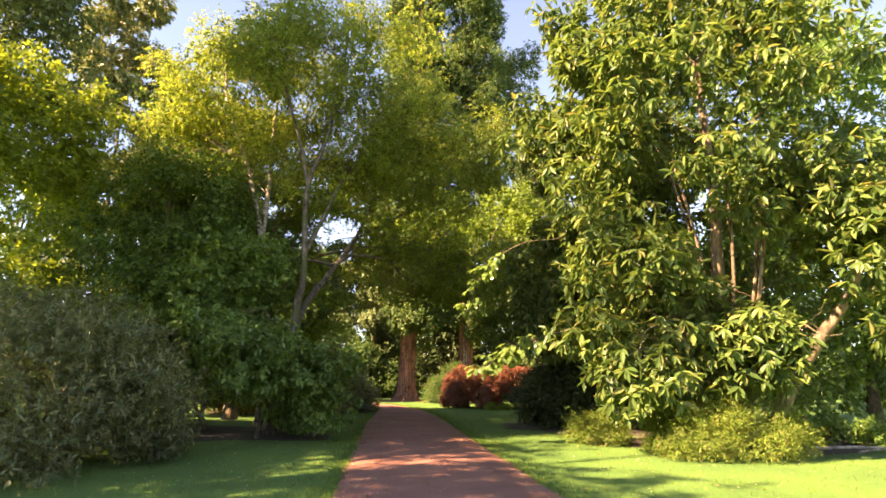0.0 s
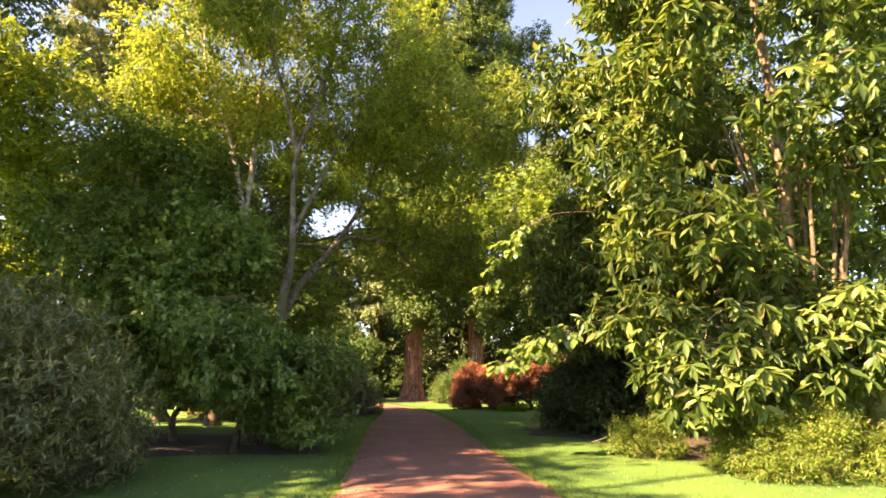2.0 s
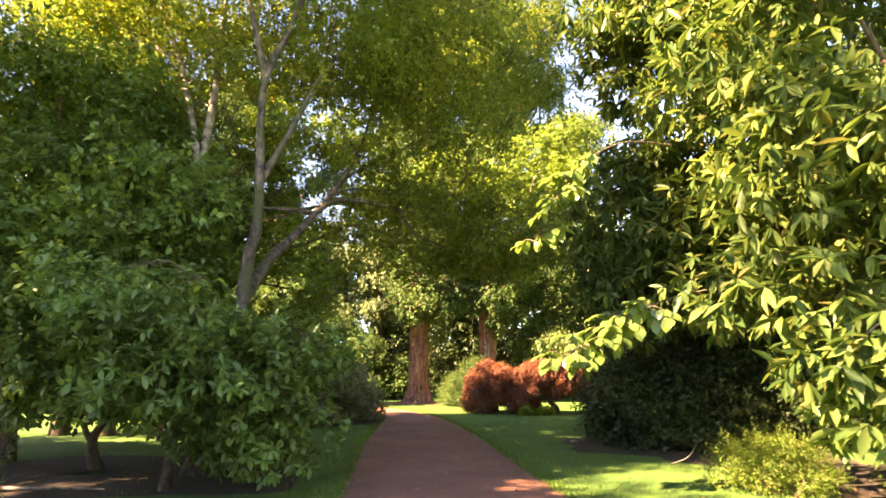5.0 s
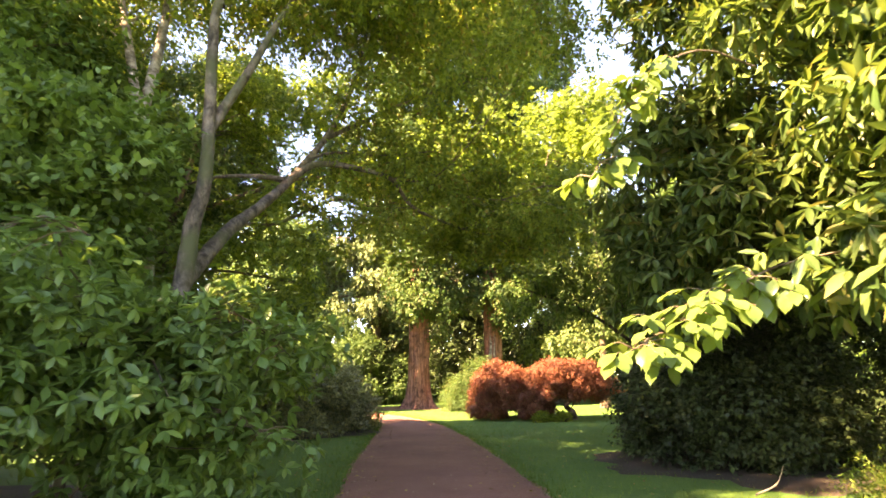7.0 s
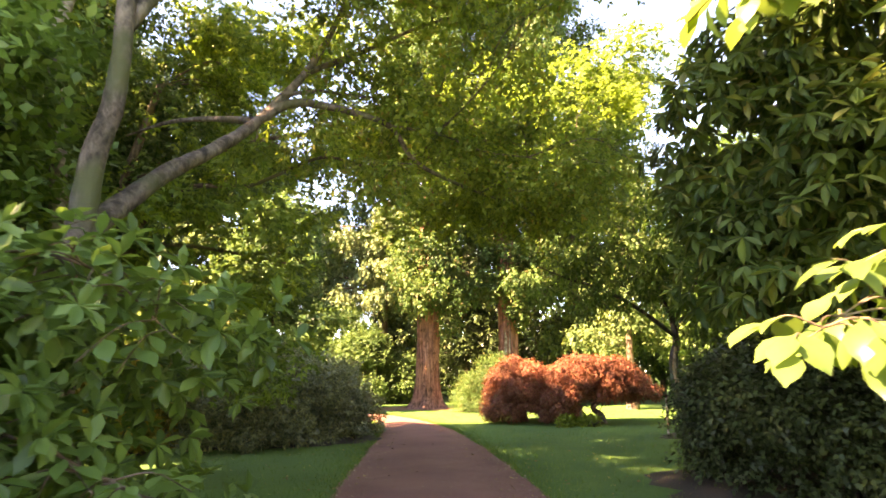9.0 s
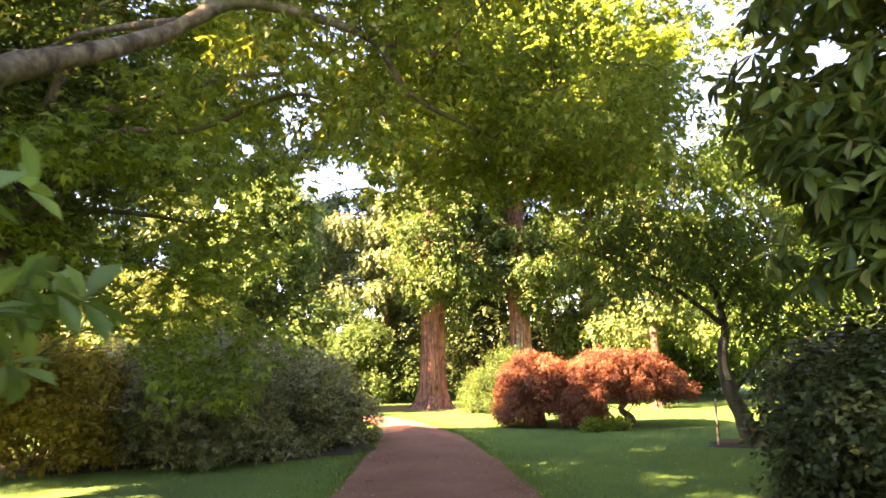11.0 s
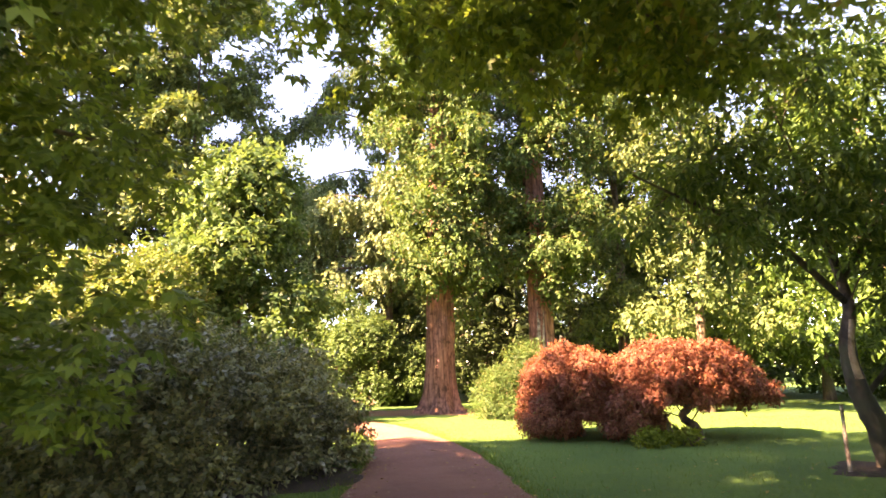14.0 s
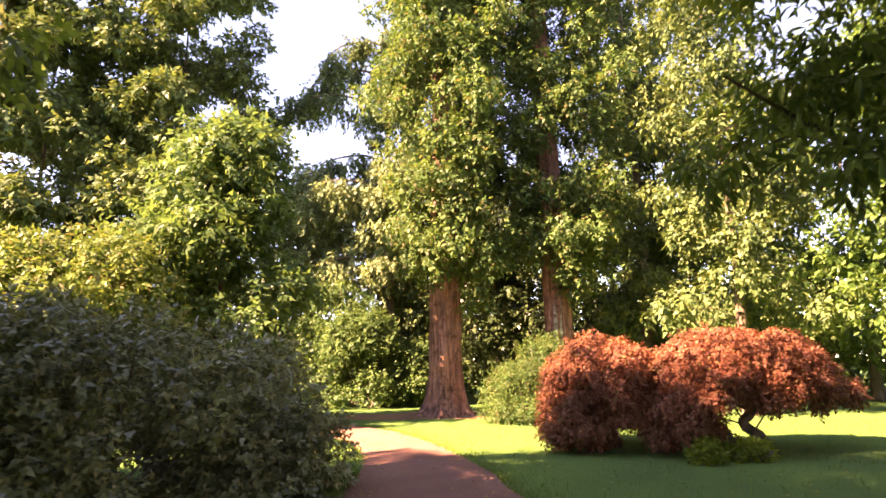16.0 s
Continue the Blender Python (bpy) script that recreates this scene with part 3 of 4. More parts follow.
shrub("low_shrub", "small yellow-green shrub at the lawn's edge", 4.75, 14.0, small, L_FEATHER, 1800, 10, 0.06, 44, stems=8, inner=0.3, twig=0.2, droop=0.2, hang=0.1, shape="needle", tidy=0.6)
gold = np.vstack([dome_clumps(rng, 1.9, 36.3, 0.6, 0.95, 0.8, 1.0, 45, 0.32, -0.5), dome_clumps(rng, 2.4, 36.4, 1.5, 0.5, 0.5, 0.75, 20, 0.28, -0.5)])
shrub("golden_conifer", "pale yellow-green spreading conifer beside the redwoods", 2.0, 36.4, gold, L_REDWOOD, 3200, 10, 0.12, 45, "conifer shrub", 10, inner=0.3, twig=0.4, droop=0.35, hang=0.1, shape="needle", tidy=0.8)
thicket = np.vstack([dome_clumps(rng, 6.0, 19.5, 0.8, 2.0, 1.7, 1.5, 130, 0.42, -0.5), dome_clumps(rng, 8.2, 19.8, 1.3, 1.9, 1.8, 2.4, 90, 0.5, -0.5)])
shrub("evergreen_thicket", "evergreen thicket reaching the ground, deep shade painted into its leaves", 6.4, 19.5, thicket, L_DEEP_SHADE, 14000, 8, 0.095, 46, "evergreen shrub", 10, BARK_BROWN, inner=0.5, twig=0.3, droop=0.3, hang=0.3, tidy=0.7, shape="far")
near_left = np.vstack([dome_clumps(rng, -6.3, 10.6, 1.0, 2.1, 2.0, 1.65, 120, 0.45, -0.5), dome_clumps(rng, -4.9, 10.2, 0.6, 0.9, 0.9, 0.8, 40, 0.3, -0.6), dome_clumps(rng, -5.6, 8.3, 0.5, 1.0, 1.0, 0.7, 40, 0.3, -0.6)])
shrub("azalea_shrub", "large grey-green azalea shrub with bare twigs below", -6.0, 10.2, near_left, L_GREY, 9000, 8, 0.12, 47, "shrub", 40, inner=0.3, twig=0.3, droop=0.0, hang=0.05, tidy=0.5, shape="needle", whorl=True)
yellow = dome_clumps(rng, -7.1, 23.7, 0.8, 1.25, 1.1, 1.2, 60, 0.36, -0.5)
shrub("yellowing_shrub", "yellow-orange leaved shrub beside the hedge", -7.1, 23.7, yellow, L_YELLOW, 3800, 8, 0.11, 48, "shrub", 14, inner=0.4, twig=0.25, shape="far")
big_y = dome_clumps(rng, -9.8, 33.5, 2.0, 2.8, 2.2, 3.0, 90, 0.6, -0.5)
shrub("yellowing_shrub", "tall sunlit yellow-green shrub behind the hedge", -10.6, 33.5, big_y, L_GOLD, 5500, 8, 0.15, 49, "shrub", 14, inner=0.4, twig=0.35, shape="far")
bright = np.vstack([dome_clumps(rng, -4.3, 44.0, 1.4, 1.6, 1.4, 2.6, 70, 0.5, -0.5), dome_clumps(rng, -2.2, 44.6, 1.0, 1.2, 1.2, 1.5, 40, 0.45, -0.5), dome_clumps(rng, -5.6, 45.2, 2.6, 2.0, 1.3, 2.7, 60, 0.55, -0.8)])
shrub("bright_shrub", "bright green sunlit shrub by the redwood", -3.8, 44.0, bright, L_GREEN, 6000, 8, 0.16, 50, "shrub", 14, inner=0.4, twig=0.35, shape="far")

# ---- the two shrub trees in the shade ----
rng = np.random.default_rng(61)
c1 = np.vstack([clumps_in(rng, (-3.1, 14.0, 1.75), (1.9, 1.3, 0.95), 40, 0.36, 0.2, 0.55, -1.0, 0.5), clumps_in(rng, (-2.3, 14.4, 1.0), (1.2, 1.0, 0.55), 16, 0.32, 0.3, 0.6, -1.0, 0.4), clumps_in(rng, (-3.9, 13.8, 2.6), (0.9, 0.8, 0.5), 10, 0.3, 0.3, 0.5, -1.0, 0.5)])
magnolia = tree("shrub_magnolia", "dark green broad-leaved shrub in shade beside the path", (-3.3, 14.3), [(-3.4, 14.2, 0), (-3.3, 14.1, 0.7), (-3.0, 14.0, 1.5), (-2.9, 14.0, 2.3)], 0.07, 0.02, BARK_BROWN, L_DARK, c1, 3100, 7, 0.135, 62, 20, "shrub", twig=0.24, droop=0.0, hang=0.15, shape="broad", inner=0.3, whorl=True)
c2 = np.vstack([clumps_in(rng, (-5.5, 16.0, 2.7), (2.2, 1.6, 1.9), 90, 0.46, 0.5), clumps_in(rng, (-5.0, 15.7, 4.4), (1.9, 1.2, 1.5), 46, 0.42, 0.4)])
tree("shrub_magnolia", "dark spreading shrub tree on bare soil", (-5.4, 16.1), [(-5.4, 16.1, 0), (-5.5, 16.1, 0.5), (-5.2, 16.2, 1.2), (-5.3, 16.3, 2.4)], 0.10, 0.03, BARK_BROWN, L_DARK, c2, 5200, 7, 0.135, 63, 20, "shrub", twig=0.28, droop=0.1, hang=0.1, shape="small", inner=0.35, extra=[([(-5.4, 16.1, 0.2), (-5.9, 16.3, 0.9), (-6.3, 16.4, 1.9)], 0.06, 0.02)])

# ---- forked grey tree by the path ----
rng = np.random.default_rng(71)
fork_c = np.vstack([clumps_in(rng, (-2.2, 16.8, 10.6), (3.6, 3.2, 3.3), 80, 0.8, 0.45, 0.6),
                    clumps_in(rng, (0.2, 18.3, 6.8), (2.2, 2.0, 1.3), 30, 0.5, 0.4, 0.6),
                    clumps_in(rng, (0.9, 18.9, 9.6), (2.8, 2.6, 2.6), 50, 0.75, 0.4, 0.6),
                    clumps_in(rng, (-0.6, 19.8, 5.4), (1.9, 1.4, 0.9), 26, 0.42, 0.4, 0.6),
                    clumps_in(rng, (1.9, 20.8, 5.3), (1.9, 1.5, 1.2), 30, 0.45, 0.4, 0.6)])
tree("forked_tree", "grey-barked tree forking low beside the path, olive leaves", (-3.4, 15.5),
     [(-3.5, 15.5, 0), (-3.4, 15.6, 1.0), (-3.25, 15.7, 2.0), (-3.1, 15.8, 2.75), (-3.04, 15.8, 3.55), (-2.95, 15.85, 4.15), (-2.98, 15.9, 5.2), (-3.06, 16.0, 6.3), (-3.0, 16.0, 7.2), (-2.6, 16.5, 9.05), (-2.3, 16.6, 11.0), (-2.2, 16.6, 12.6)],
     0.17, 0.035, BARK_GREY, L_OLIVE, fork_c, 12500, 8, 0.115, 72, 50, twig=0.35, droop=0.35, hang=0.3, inner=0.2, shape="far",
     extra=[([(-3.1, 15.8, 2.78), (-3.05, 16.4, 3.3), (-2.94, 17.0, 3.85), (-2.72, 17.7, 4.42), (-2.43, 18.4, 5.15), (-1.92, 18.8, 6.1), (-1.56, 19.0, 7.0), (-1.3, 19.2, 8.0)], 0.125, 0.035),
            ([(-2.43, 18.4, 5.15), (-2.02, 18.6, 5.5), (-1.4, 18.9, 5.55), (-0.66, 19.3, 5.45), (-0.22, 19.8, 5.0), (0.85, 20.5, 4.72), (1.6, 21.1, 4.7)], 0.075, 0.015),
            ([(-0.66, 19.3, 5.45), (0.1, 19.7, 5.5), (0.9, 20.0, 5.3), (1.7, 20.4, 5.35)], 0.03, 0.01),
            ([(-2.5, 18.35, 5.1), (-3.2, 18.7, 5.3), (-4.0, 19.0, 5.4), (-4.9, 19.4, 5.35)], 0.06, 0.015),
            ([(-1.92, 18.8, 6.1), (-1.13, 19.2, 6.7), (-0.03, 19.4, 7.35), (1.35, 19.6, 7.9)], 0.05, 0.012),
            ([(-2.2, 18.55, 5.6), (-1.7, 19.0, 5.9), (-0.9, 19.4, 6.0), (0.3, 19.9, 6.3)], 0.035, 0.01),
            ([(-2.98, 15.95, 5.0), (-2.6, 16.2, 6.0), (-2.1, 16.5, 7.4), (-1.3, 16.8, 8.8)], 0.08, 0.025),
            ([(-3.0, 16.0, 7.0), (-3.4, 15.9, 8.6), (-4.0, 16.0, 10.4)], 0.07, 0.03)])

# ---- pale twin-stemmed tree ----
birch_c = np.vstack([clumps_in(rng, (-5.8, 18.2, 11.0), (3.2, 2.8, 3.0), 70, 0.75, 0.4, 0.6), clumps_in(rng, (-7.8, 18.6, 8.8), (2.2, 2.2, 2.2), 34, 0.7, 0.4, 0.6)])
tree("pale_tree", "pale-barked tree with twin slender stems, yellowing leaves", (-4.0, 17.6),
     [(-4.3, 17.6, 0), (-4.3, 17.5, 2.0), (-4.45, 17.3, 4.2), (-4.65, 17.0, 6.0), (-5.15, 17.3, 7.6), (-5.6, 17.5, 8.8), (-6.3, 17.7, 10.4), (-6.6, 17.9, 12.2)],
     0.13, 0.03, BARK_PALE, L_OLIVE, birch_c, 6000, 8, 0.115, 73, 34, twig=0.35, droop=0.35, hang=0.3, inner=0.2, shape="far",
     extra=[([(-4.6, 17.1, 5.6), (-4.65, 17.6, 7.6), (-4.75, 18.0, 10.0), (-4.7, 18.2, 12.5)], 0.10, 0.03), ([(-5.4, 17.4, 8.4), (-6.6, 17.6, 9.0), (-8.0, 17.8, 10.2)], 0.05, 0.015)])

# ---- dark leafy trees on the shaded side ----
rng = np.random.default_rng(81)
d1 = clumps_in(rng, (-7.5, 16.9, 5.0), (2.7, 2.0, 3.5), 90, 0.65, 0.5)
tree("leafy_tree", "dense mid-green leafy tree behind the shrubs", (-7.6, 17.0), [(-7.6, 17.0, 0), (-7.6, 17.0, 2.2), (-7.4, 16.9, 4.5), (-7.5, 16.9, 7.5)], 0.16, 0.04, BARK_BROWN, L_DEEP, d1, 5500, 7, 0.15, 82, 24, twig=0.35, droop=0.2, hang=0.25, shape="far", inner=0.4)
d2 = clumps_in(rng, (-13.0, 17.0, 6.4), (3.6, 3.2, 5.6), 90, 0.9, 0.5)
tree("leafy_tree", "sunlit green tree at the lawn's far side", (-13.0, 17.0), [(-13.0, 17.0, 0), (-13.1, 17.0, 3), (-12.9, 17.0, 8)], 0.2, 0.05, BARK_BROWN, L_BRIGHT, d2, 5500, 7, 0.21, 83, 20, twig=0.4, droop=0.2, hang=0.25, shape="far", inner=0.4)

d3 = clumps_in(rng, (-7.6, 21.6, 6.2), (3.2, 1.6, 4.2), 110, 0.62, 0.4)
tree("leafy_tree", "fresh green small-leaved tree filling the wood's edge", (-8.4, 21.8), [(-8.4, 21.8, 0), (-8.3, 21.8, 2.4), (-8.0, 21.7, 5.0), (-7.8, 21.6, 9.0)], 0.17, 0.04, BARK_BROWN, L_GREEN, d3, 6500, 7, 0.14, 86, 26, twig=0.35, droop=0.25, hang=0.25, shape="far", inner=0.3)

# ---- tree whose branches hang over the path ----
over_c = np.vstack([clumps_in(rng, (-4.3, 21.4, 2.7), (1.4, 1.0, 0.9), 18, 0.42, 0.35, 0.7),
                    clumps_in(rng, (-3.0, 21.1, 1.75), (0.9, 0.6, 0.6), 14, 0.36, 0.3, 0.8),
                    clumps_in(rng, (0.3, 22.0, 4.7), (2.0, 0.8, 0.6), 20, 0.36, 0.3, 0.7),
                    clumps_in(rng, (-3.8, 20.6, 4.4), (2.4, 1.9, 1.7), 44, 0.46, 0.35, 0.5),
                    clumps_in(rng, (0.2, 21.8, 5.6), (3.0, 1.7, 1.2), 42, 0.5, 0.3, 0.6),
                    clumps_in(rng, (3.0, 22.8, 5.9), (2.2, 1.6, 1.2), 40, 0.5, 0.3, 0.6),
                    clumps_in(rng, (0.2, 24.6, 8.0), (2.8, 1.7, 1.1), 40, 0.55, 0.3, 0.6),
                    clumps_in(rng, (-4.3, 22.4, 8.4), (2.4, 1.1, 1.3), 32, 0.55, 0.3, 0.6),
                    clumps_in(rng, (-3.4, 23.4, 9.3), (2.0, 1.0, 1.2), 24, 0.5, 0.3, 0.6),
                    clumps_in(rng, (-4.6, 23.0, 6.6), (1.4, 0.9, 0.9), 16, 0.45, 0.3, 0.6),
                    clumps_in(rng, (3.5, 25.0, 9.2), (2.2, 1.4, 1.3), 30, 0.55, 0.3, 0.6),
                    clumps_in(rng, (5.4, 24.4, 9.0), (1.6, 1.2, 1.5), 22, 0.5, 0.3, 0.6)])
tree("overhanging_maple", "green maple with long limbs hanging over the path", (-6.2, 20.6),
     [(-6.2, 20.6, 0), (-6.1, 20.6, 1.8), (-5.8, 20.6, 3.2), (-5.6, 20.7, 5.0), (-5.2, 20.8, 7.0)], 0.2, 0.06, BARK_BROWN, L_MAPLE, over_c, 5000, 6, 0.125, 84, 40,
     twig=0.35, droop=0.45, hang=0.45, shape="lobed", inner=0.2, reach=3.0,
     extra=[([(-5.8, 20.6, 3.4), (-4.4, 20.3, 4.7), (-3.2, 20.3, 4.8), (-2.0, 20.5, 5.4), (-1.1, 20.7, 5.3), (-0.2, 21.0, 5.7)], 0.055, 0.01), ([(-5.6, 20.7, 5.0), (-3.0, 21.4, 6.2), (0.0, 22.4, 6.6), (3.2, 23.0, 6.6)], 0.06, 0.015), ([(-5.8, 20.6, 3.6), (-4.8, 21.4, 4.0), (-3.0, 22.2, 3.8)], 0.06, 0.015)])

# ---- small leaning tree on the lawn ----
lean_c = np.vstack([clumps_in(rng, (4.6, 25.2, 4.3), (2.0, 1.4, 1.0), 40, 0.42, 0.3, 0.6), clumps_in(rng, (7.2, 25.8, 4.2), (2.0, 1.6, 1.5), 40, 0.45, 0.3, 0.6), clumps_in(rng, (3.2, 24.5, 3.6), (0.9, 0.9, 0.7), 14, 0.36, 0.3, 0.6), clumps_in(rng, (7.7, 25.7, 2.6), (1.2, 0.9, 0.9), 24, 0.38, 0.3, 0.6), clumps_in(rng, (8.3, 25.2, 1.5), (0.9, 0.7, 0.7), 14, 0.36, 0.3, 0.6), clumps_in(rng, (7.0, 25.0, 3.0), (0.9, 0.7, 0.6), 12, 0.34, 0.3, 0.6),
                    clumps_in(rng, (7.4, 25.4, 6.2), (2.6, 1.6, 1.3), 34, 0.45, 0.3, 0.6), clumps_in(rng, (4.8, 24.8, 6.0), (1.8, 1.3, 1.0), 20, 0.42, 0.3, 0.6)])
leaning = tree("leaning_tree", "small dark leaning tree with a pruned scar on the lawn", (6.72, 26.05),
     [(6.74, 26.05, -0.03), (6.46, 26.0, 0.7), (6.27, 26.0, 1.25), (6.22, 26.0, 1.9), (6.34, 26.0, 2.5), (6.15, 26.0, 3.5), (5.8, 26.0, 4.8)], 0.21, 0.04, BARK_DARK, L_DEEP, lean_c, 1950, 7, 0.17, 85, 34, twig=0.3, droop=0.3, hang=0.4, shape="lance", inner=0.2,
     extra=[([(6.3, 26.0, 2.55), (5.14, 25.3, 3.2), (4.18, 24.8, 3.58), (3.25, 24.3, 3.78), (2.42, 23.9, 4.02)], 0.06, 0.012), ([(6.4, 26.0, 1.1), (7.05, 26.0, 1.78), (7.6, 26.0, 2.35)], 0.045, 0.015), ([(6.3, 26.0, 2.8), (5.6, 25.4, 4.2), (5.2, 25.2, 5.2)], 0.045, 0.012), ([(6.3, 26.0, 2.9), (6.9, 25.7, 4.0), (7.4, 25.5, 5.6)], 0.05, 0.012)])

v, f = tube(smooth_path([(6.2, 25.82, 1.35), (6.16, 25.83, 1.75), (6.24, 25.84, 2.25)], 5), 0.06, 0.035, 8, rng, 0.1)
part_np("pruning_scar", v, f, BARK_CUT, leaning, "pale orange pruning scar", smooth=True)

# ---- big broad-leaved tree on the sunny side ----
rng = np.random.default_rng(91)
big_c = np.vstack([clumps_in(rng, (7.6, 13.4, 7.6), (4.4, 3.4, 5.0), 190, 0.44, 0.6, 0.55),
                   clumps_in(rng, (5.2, 13.0, 3.6), (1.7, 1.8, 1.7), 46, 0.36, 0.5, 0.65),
                   clumps_in(rng, (9.6, 11.6, 4.6), (1.9, 1.6, 2.2), 40, 0.55, 0.5, 0.65),
                   clumps_in(rng, (5.3, 12.2, 1.7), (1.0, 0.7, 0.7), 22, 0.34, 0.4, 0.7),
                   clumps_in(rng, (7.5, 11.7, 2.3), (1.0, 0.5, 0.8), 32, 0.32, 0.4, 0.7),
                   clumps_in(rng, (6.0, 18.0, 4.1), (1.9, 1.4, 1.4), 56, 0.45, 0.4, 0.65),
                   clumps_in(rng, (5.0, 18.2, 3.5), (0.9, 1.0, 0.7), 20, 0.38, 0.4, 0.65),
                   clumps_in(rng, (4.9, 18.6, 4.6), (1.2, 1.3, 2.6), 44, 0.42, 0.5, 0.65),
                   clumps_in(rng, (4.6, 14.6, 8.6), (2.2, 2.6, 3.6), 64, 0.42, 0.5, 0.55),
                   clumps_in(rng, (6.8, 18.6, 7.6), (2.8, 2.6, 4.2), 70, 0.65, 0.5, 0.65)])
# open gaps at the stems and the leaning limb
gap = ((big_c[:, 0] > 7.2) & (big_c[:, 0] < 9.3) & (big_c[:, 1] < 13.2) & (big_c[:, 2] > 3.2) & (big_c[:, 2] < 5.4)) | ((big_c[:, 0] > 8.2) & (big_c[:, 0] < 10.6) & (big_c[:, 1] < 12.9) & (big_c[:, 2] < 3.7))
gap |= (big_c[:, 0] < 4.7) & (big_c[:, 1] > 13.8) & (big_c[:, 1] < 17.4) & (big_c[:, 2] > 3.0) & (big_c[:, 2] < 8.0)
gap |= (big_c[:, 0] < 4.1) & (big_c[:, 1] < 14.5) & (big_c[:, 2] > 2.4)
big_c = big_c[~gap]
big = tree("broad_leaved_tree", "huge many-stemmed tree with large drooping sunlit leaves", (7.7, 13.4),
           [(7.7, 13.4, 0), (7.6, 13.4, 1.4), (7.7, 13.4, 3.2), (7.9, 13.4, 6.0), (7.8, 13.5, 10.0)], 0.26, 0.08, BARK_STEM, L_BIG, big_c, 11500, 6, 0.285, 92, 70, twig_bark=BARK_BROWN, reach=2.3, twig=0.3, droop=0.2, hang=0.7, shape="lance", inner=0.35, whorl=True,
           extra=[([(8.7, 13.3, 0), (8.9, 13.1, 1.0), (9.6, 12.7, 2.4), (10.3, 12.3, 3.6), (10.8, 12.0, 5.2)], 0.2, 0.07)]
           + [([(7.7 + 0.35 * math.cos(i * 1.1), 13.2 + 0.3 * math.sin(i * 1.1), 0.0), (7.8 + 0.5 * math.cos(i * 1.1), 13.1 + 0.4 * math.sin(i * 1.1), 2.0), (8.0 + 0.8 * math.cos(i * 1.1), 13.1 + 0.6 * math.sin(i * 1.1), 4.5), (8.0 + 1.3 * math.cos(i * 1.1), 13.2 + 1.0 * math.sin(i * 1.1), 7.0)], 0.06, 0.03) for i in range(9)])

# ---- trees of the background ----


def wood_tree(label, x, y, h, rad, z0, mat, seed, leaf=0.2, twigs=3600, shape="small", droop=0.3, bark=BARK_BROWN, name="background_tree", count=70, size=0.95, taper=0.55, share=0.52):
    r = np.random.default_rng(seed)
    c = column_clumps(r, x, y, z0, h, rad, rad * taper, count, size, 0.65)
    return tree(name, label, (x, y), [(x, y, 0), (x + 0.1, y, h * 0.35), (x, y + 0.1, h * 0.9)], 0.08 + h * 0.007, 0.03, bark, mat, c, int(twigs * share), 8, leaf * 1.25, seed, 16, "tree", twig=0.5, droop=droop, hang=0.35, shape="far", inner=0.3)


wood_tree("rounded sunlit green tree beyond the hedge", -7.5, 36.4, 9.3, 3.4, 1.0, L_GREEN, 101, 0.2, 7000, "broad", taper=0.25)


def drooping_conifer(label, x, y, h, limbs, mat, seed, twigs, leaf=0.2, sag=1.4, core=(6, 40)):
    """A tall conifer with arching limbs from which sprays hang; limbs: height, reach in x and y, lift."""
    r = np.random.default_rng(seed)
    e = thing("drooping_conifer", x, y, label, "conifer", "conifers")
    v, f = tube(smooth_path([(x, y, -0.05), (x + 0.1, y, h * 0.5), (x, y, h)], 8), 0.3, 0.05, 12, r, 0.05)
    part_np("trunk", v, f, BARK_BROWN, e, smooth=True)
    clumps = []
    for z, dx, dy, lift in limbs:
        pts = smooth_path([(x, y, z), (x + dx * 0.4, y + dy * 0.4, z + lift), (x + dx * 0.8, y + dy * 0.8, z + lift * 0.7), (x + dx, y + dy, z - 0.5)], 5)
        v, f = tube(pts, 0.09, 0.02, 8, r, 0.05)
        part_np("limb", v, f, BARK_BROWN, e, smooth=True)
        for q in pts[3:]:
            for k in range(2):
                d = sag * (0.3 + 0.7 * r.random())
                clumps.append((q[0] + r.normal(0, 0.3), q[1] + r.normal(0, 0.5), q[2] - d * 0.6, 0.38, 0.45, d * 0.8))
    c = np.array(clumps)
    c = np.vstack([c, column_clumps(r, x, y, core[0], h, 1.9, 0.9, core[1], 0.8, 0.7)])
    v, f = foliage(r, c, twigs, 10, leaf * 1.2, 0.45, 1.1, 0.8, "far", 0.2, 0.4)
    part_np("crown", v, f, mat, e)


drooping_conifer("pale weeping conifer with hanging grey-green sprays", -3.6, 47.5, 12.5, [(9.6, -6.5, -0.5, 0.6), (8.4, -4.6, 1.0, 0.5), (10.6, -4.0, -1.0, 0.5), (7.4, -6.0, 0.5, 0.4), (11.4, 3.0, -0.5, 0.5), (6.6, -3.6, -1.0, 0.4)], L_PALE, 103, 5200, 0.17, 1.7, (4, 34))
drooping_conifer("tall open conifer with drooping branch ends against the sky", -3.2, 51.0, 25.0, [(16.0, -8.4, -1.0, 1.7), (13.2, -6.0, 0.5, 0.9), (18.5, -6.4, 0.5, 1.2), (14.6, 5.0, 0.0, 1.0), (20.5, -5.0, 0.0, 1.0), (19.0, 5.2, 0.5, 1.0), (11.6, -3.6, 1.0, 0.7)], L_CONIFER, 104, 4800, 0.2, 1.6, (11, 26))
# the gloom behind the redwoods is painted into these yews' leaf colour
wood_tree("yew behind the redwoods, near-black with painted shade", 1.6, 46.0, 9.5, 3.2, 0.8, L_DEEP_SHADE, 105, 0.2, 5000)
wood_tree("yew behind the redwoods, near-black with painted shade", 6.0, 47.0, 10.0, 3.4, 0.8, L_DEEP_SHADE, 106, 0.2, 5000)
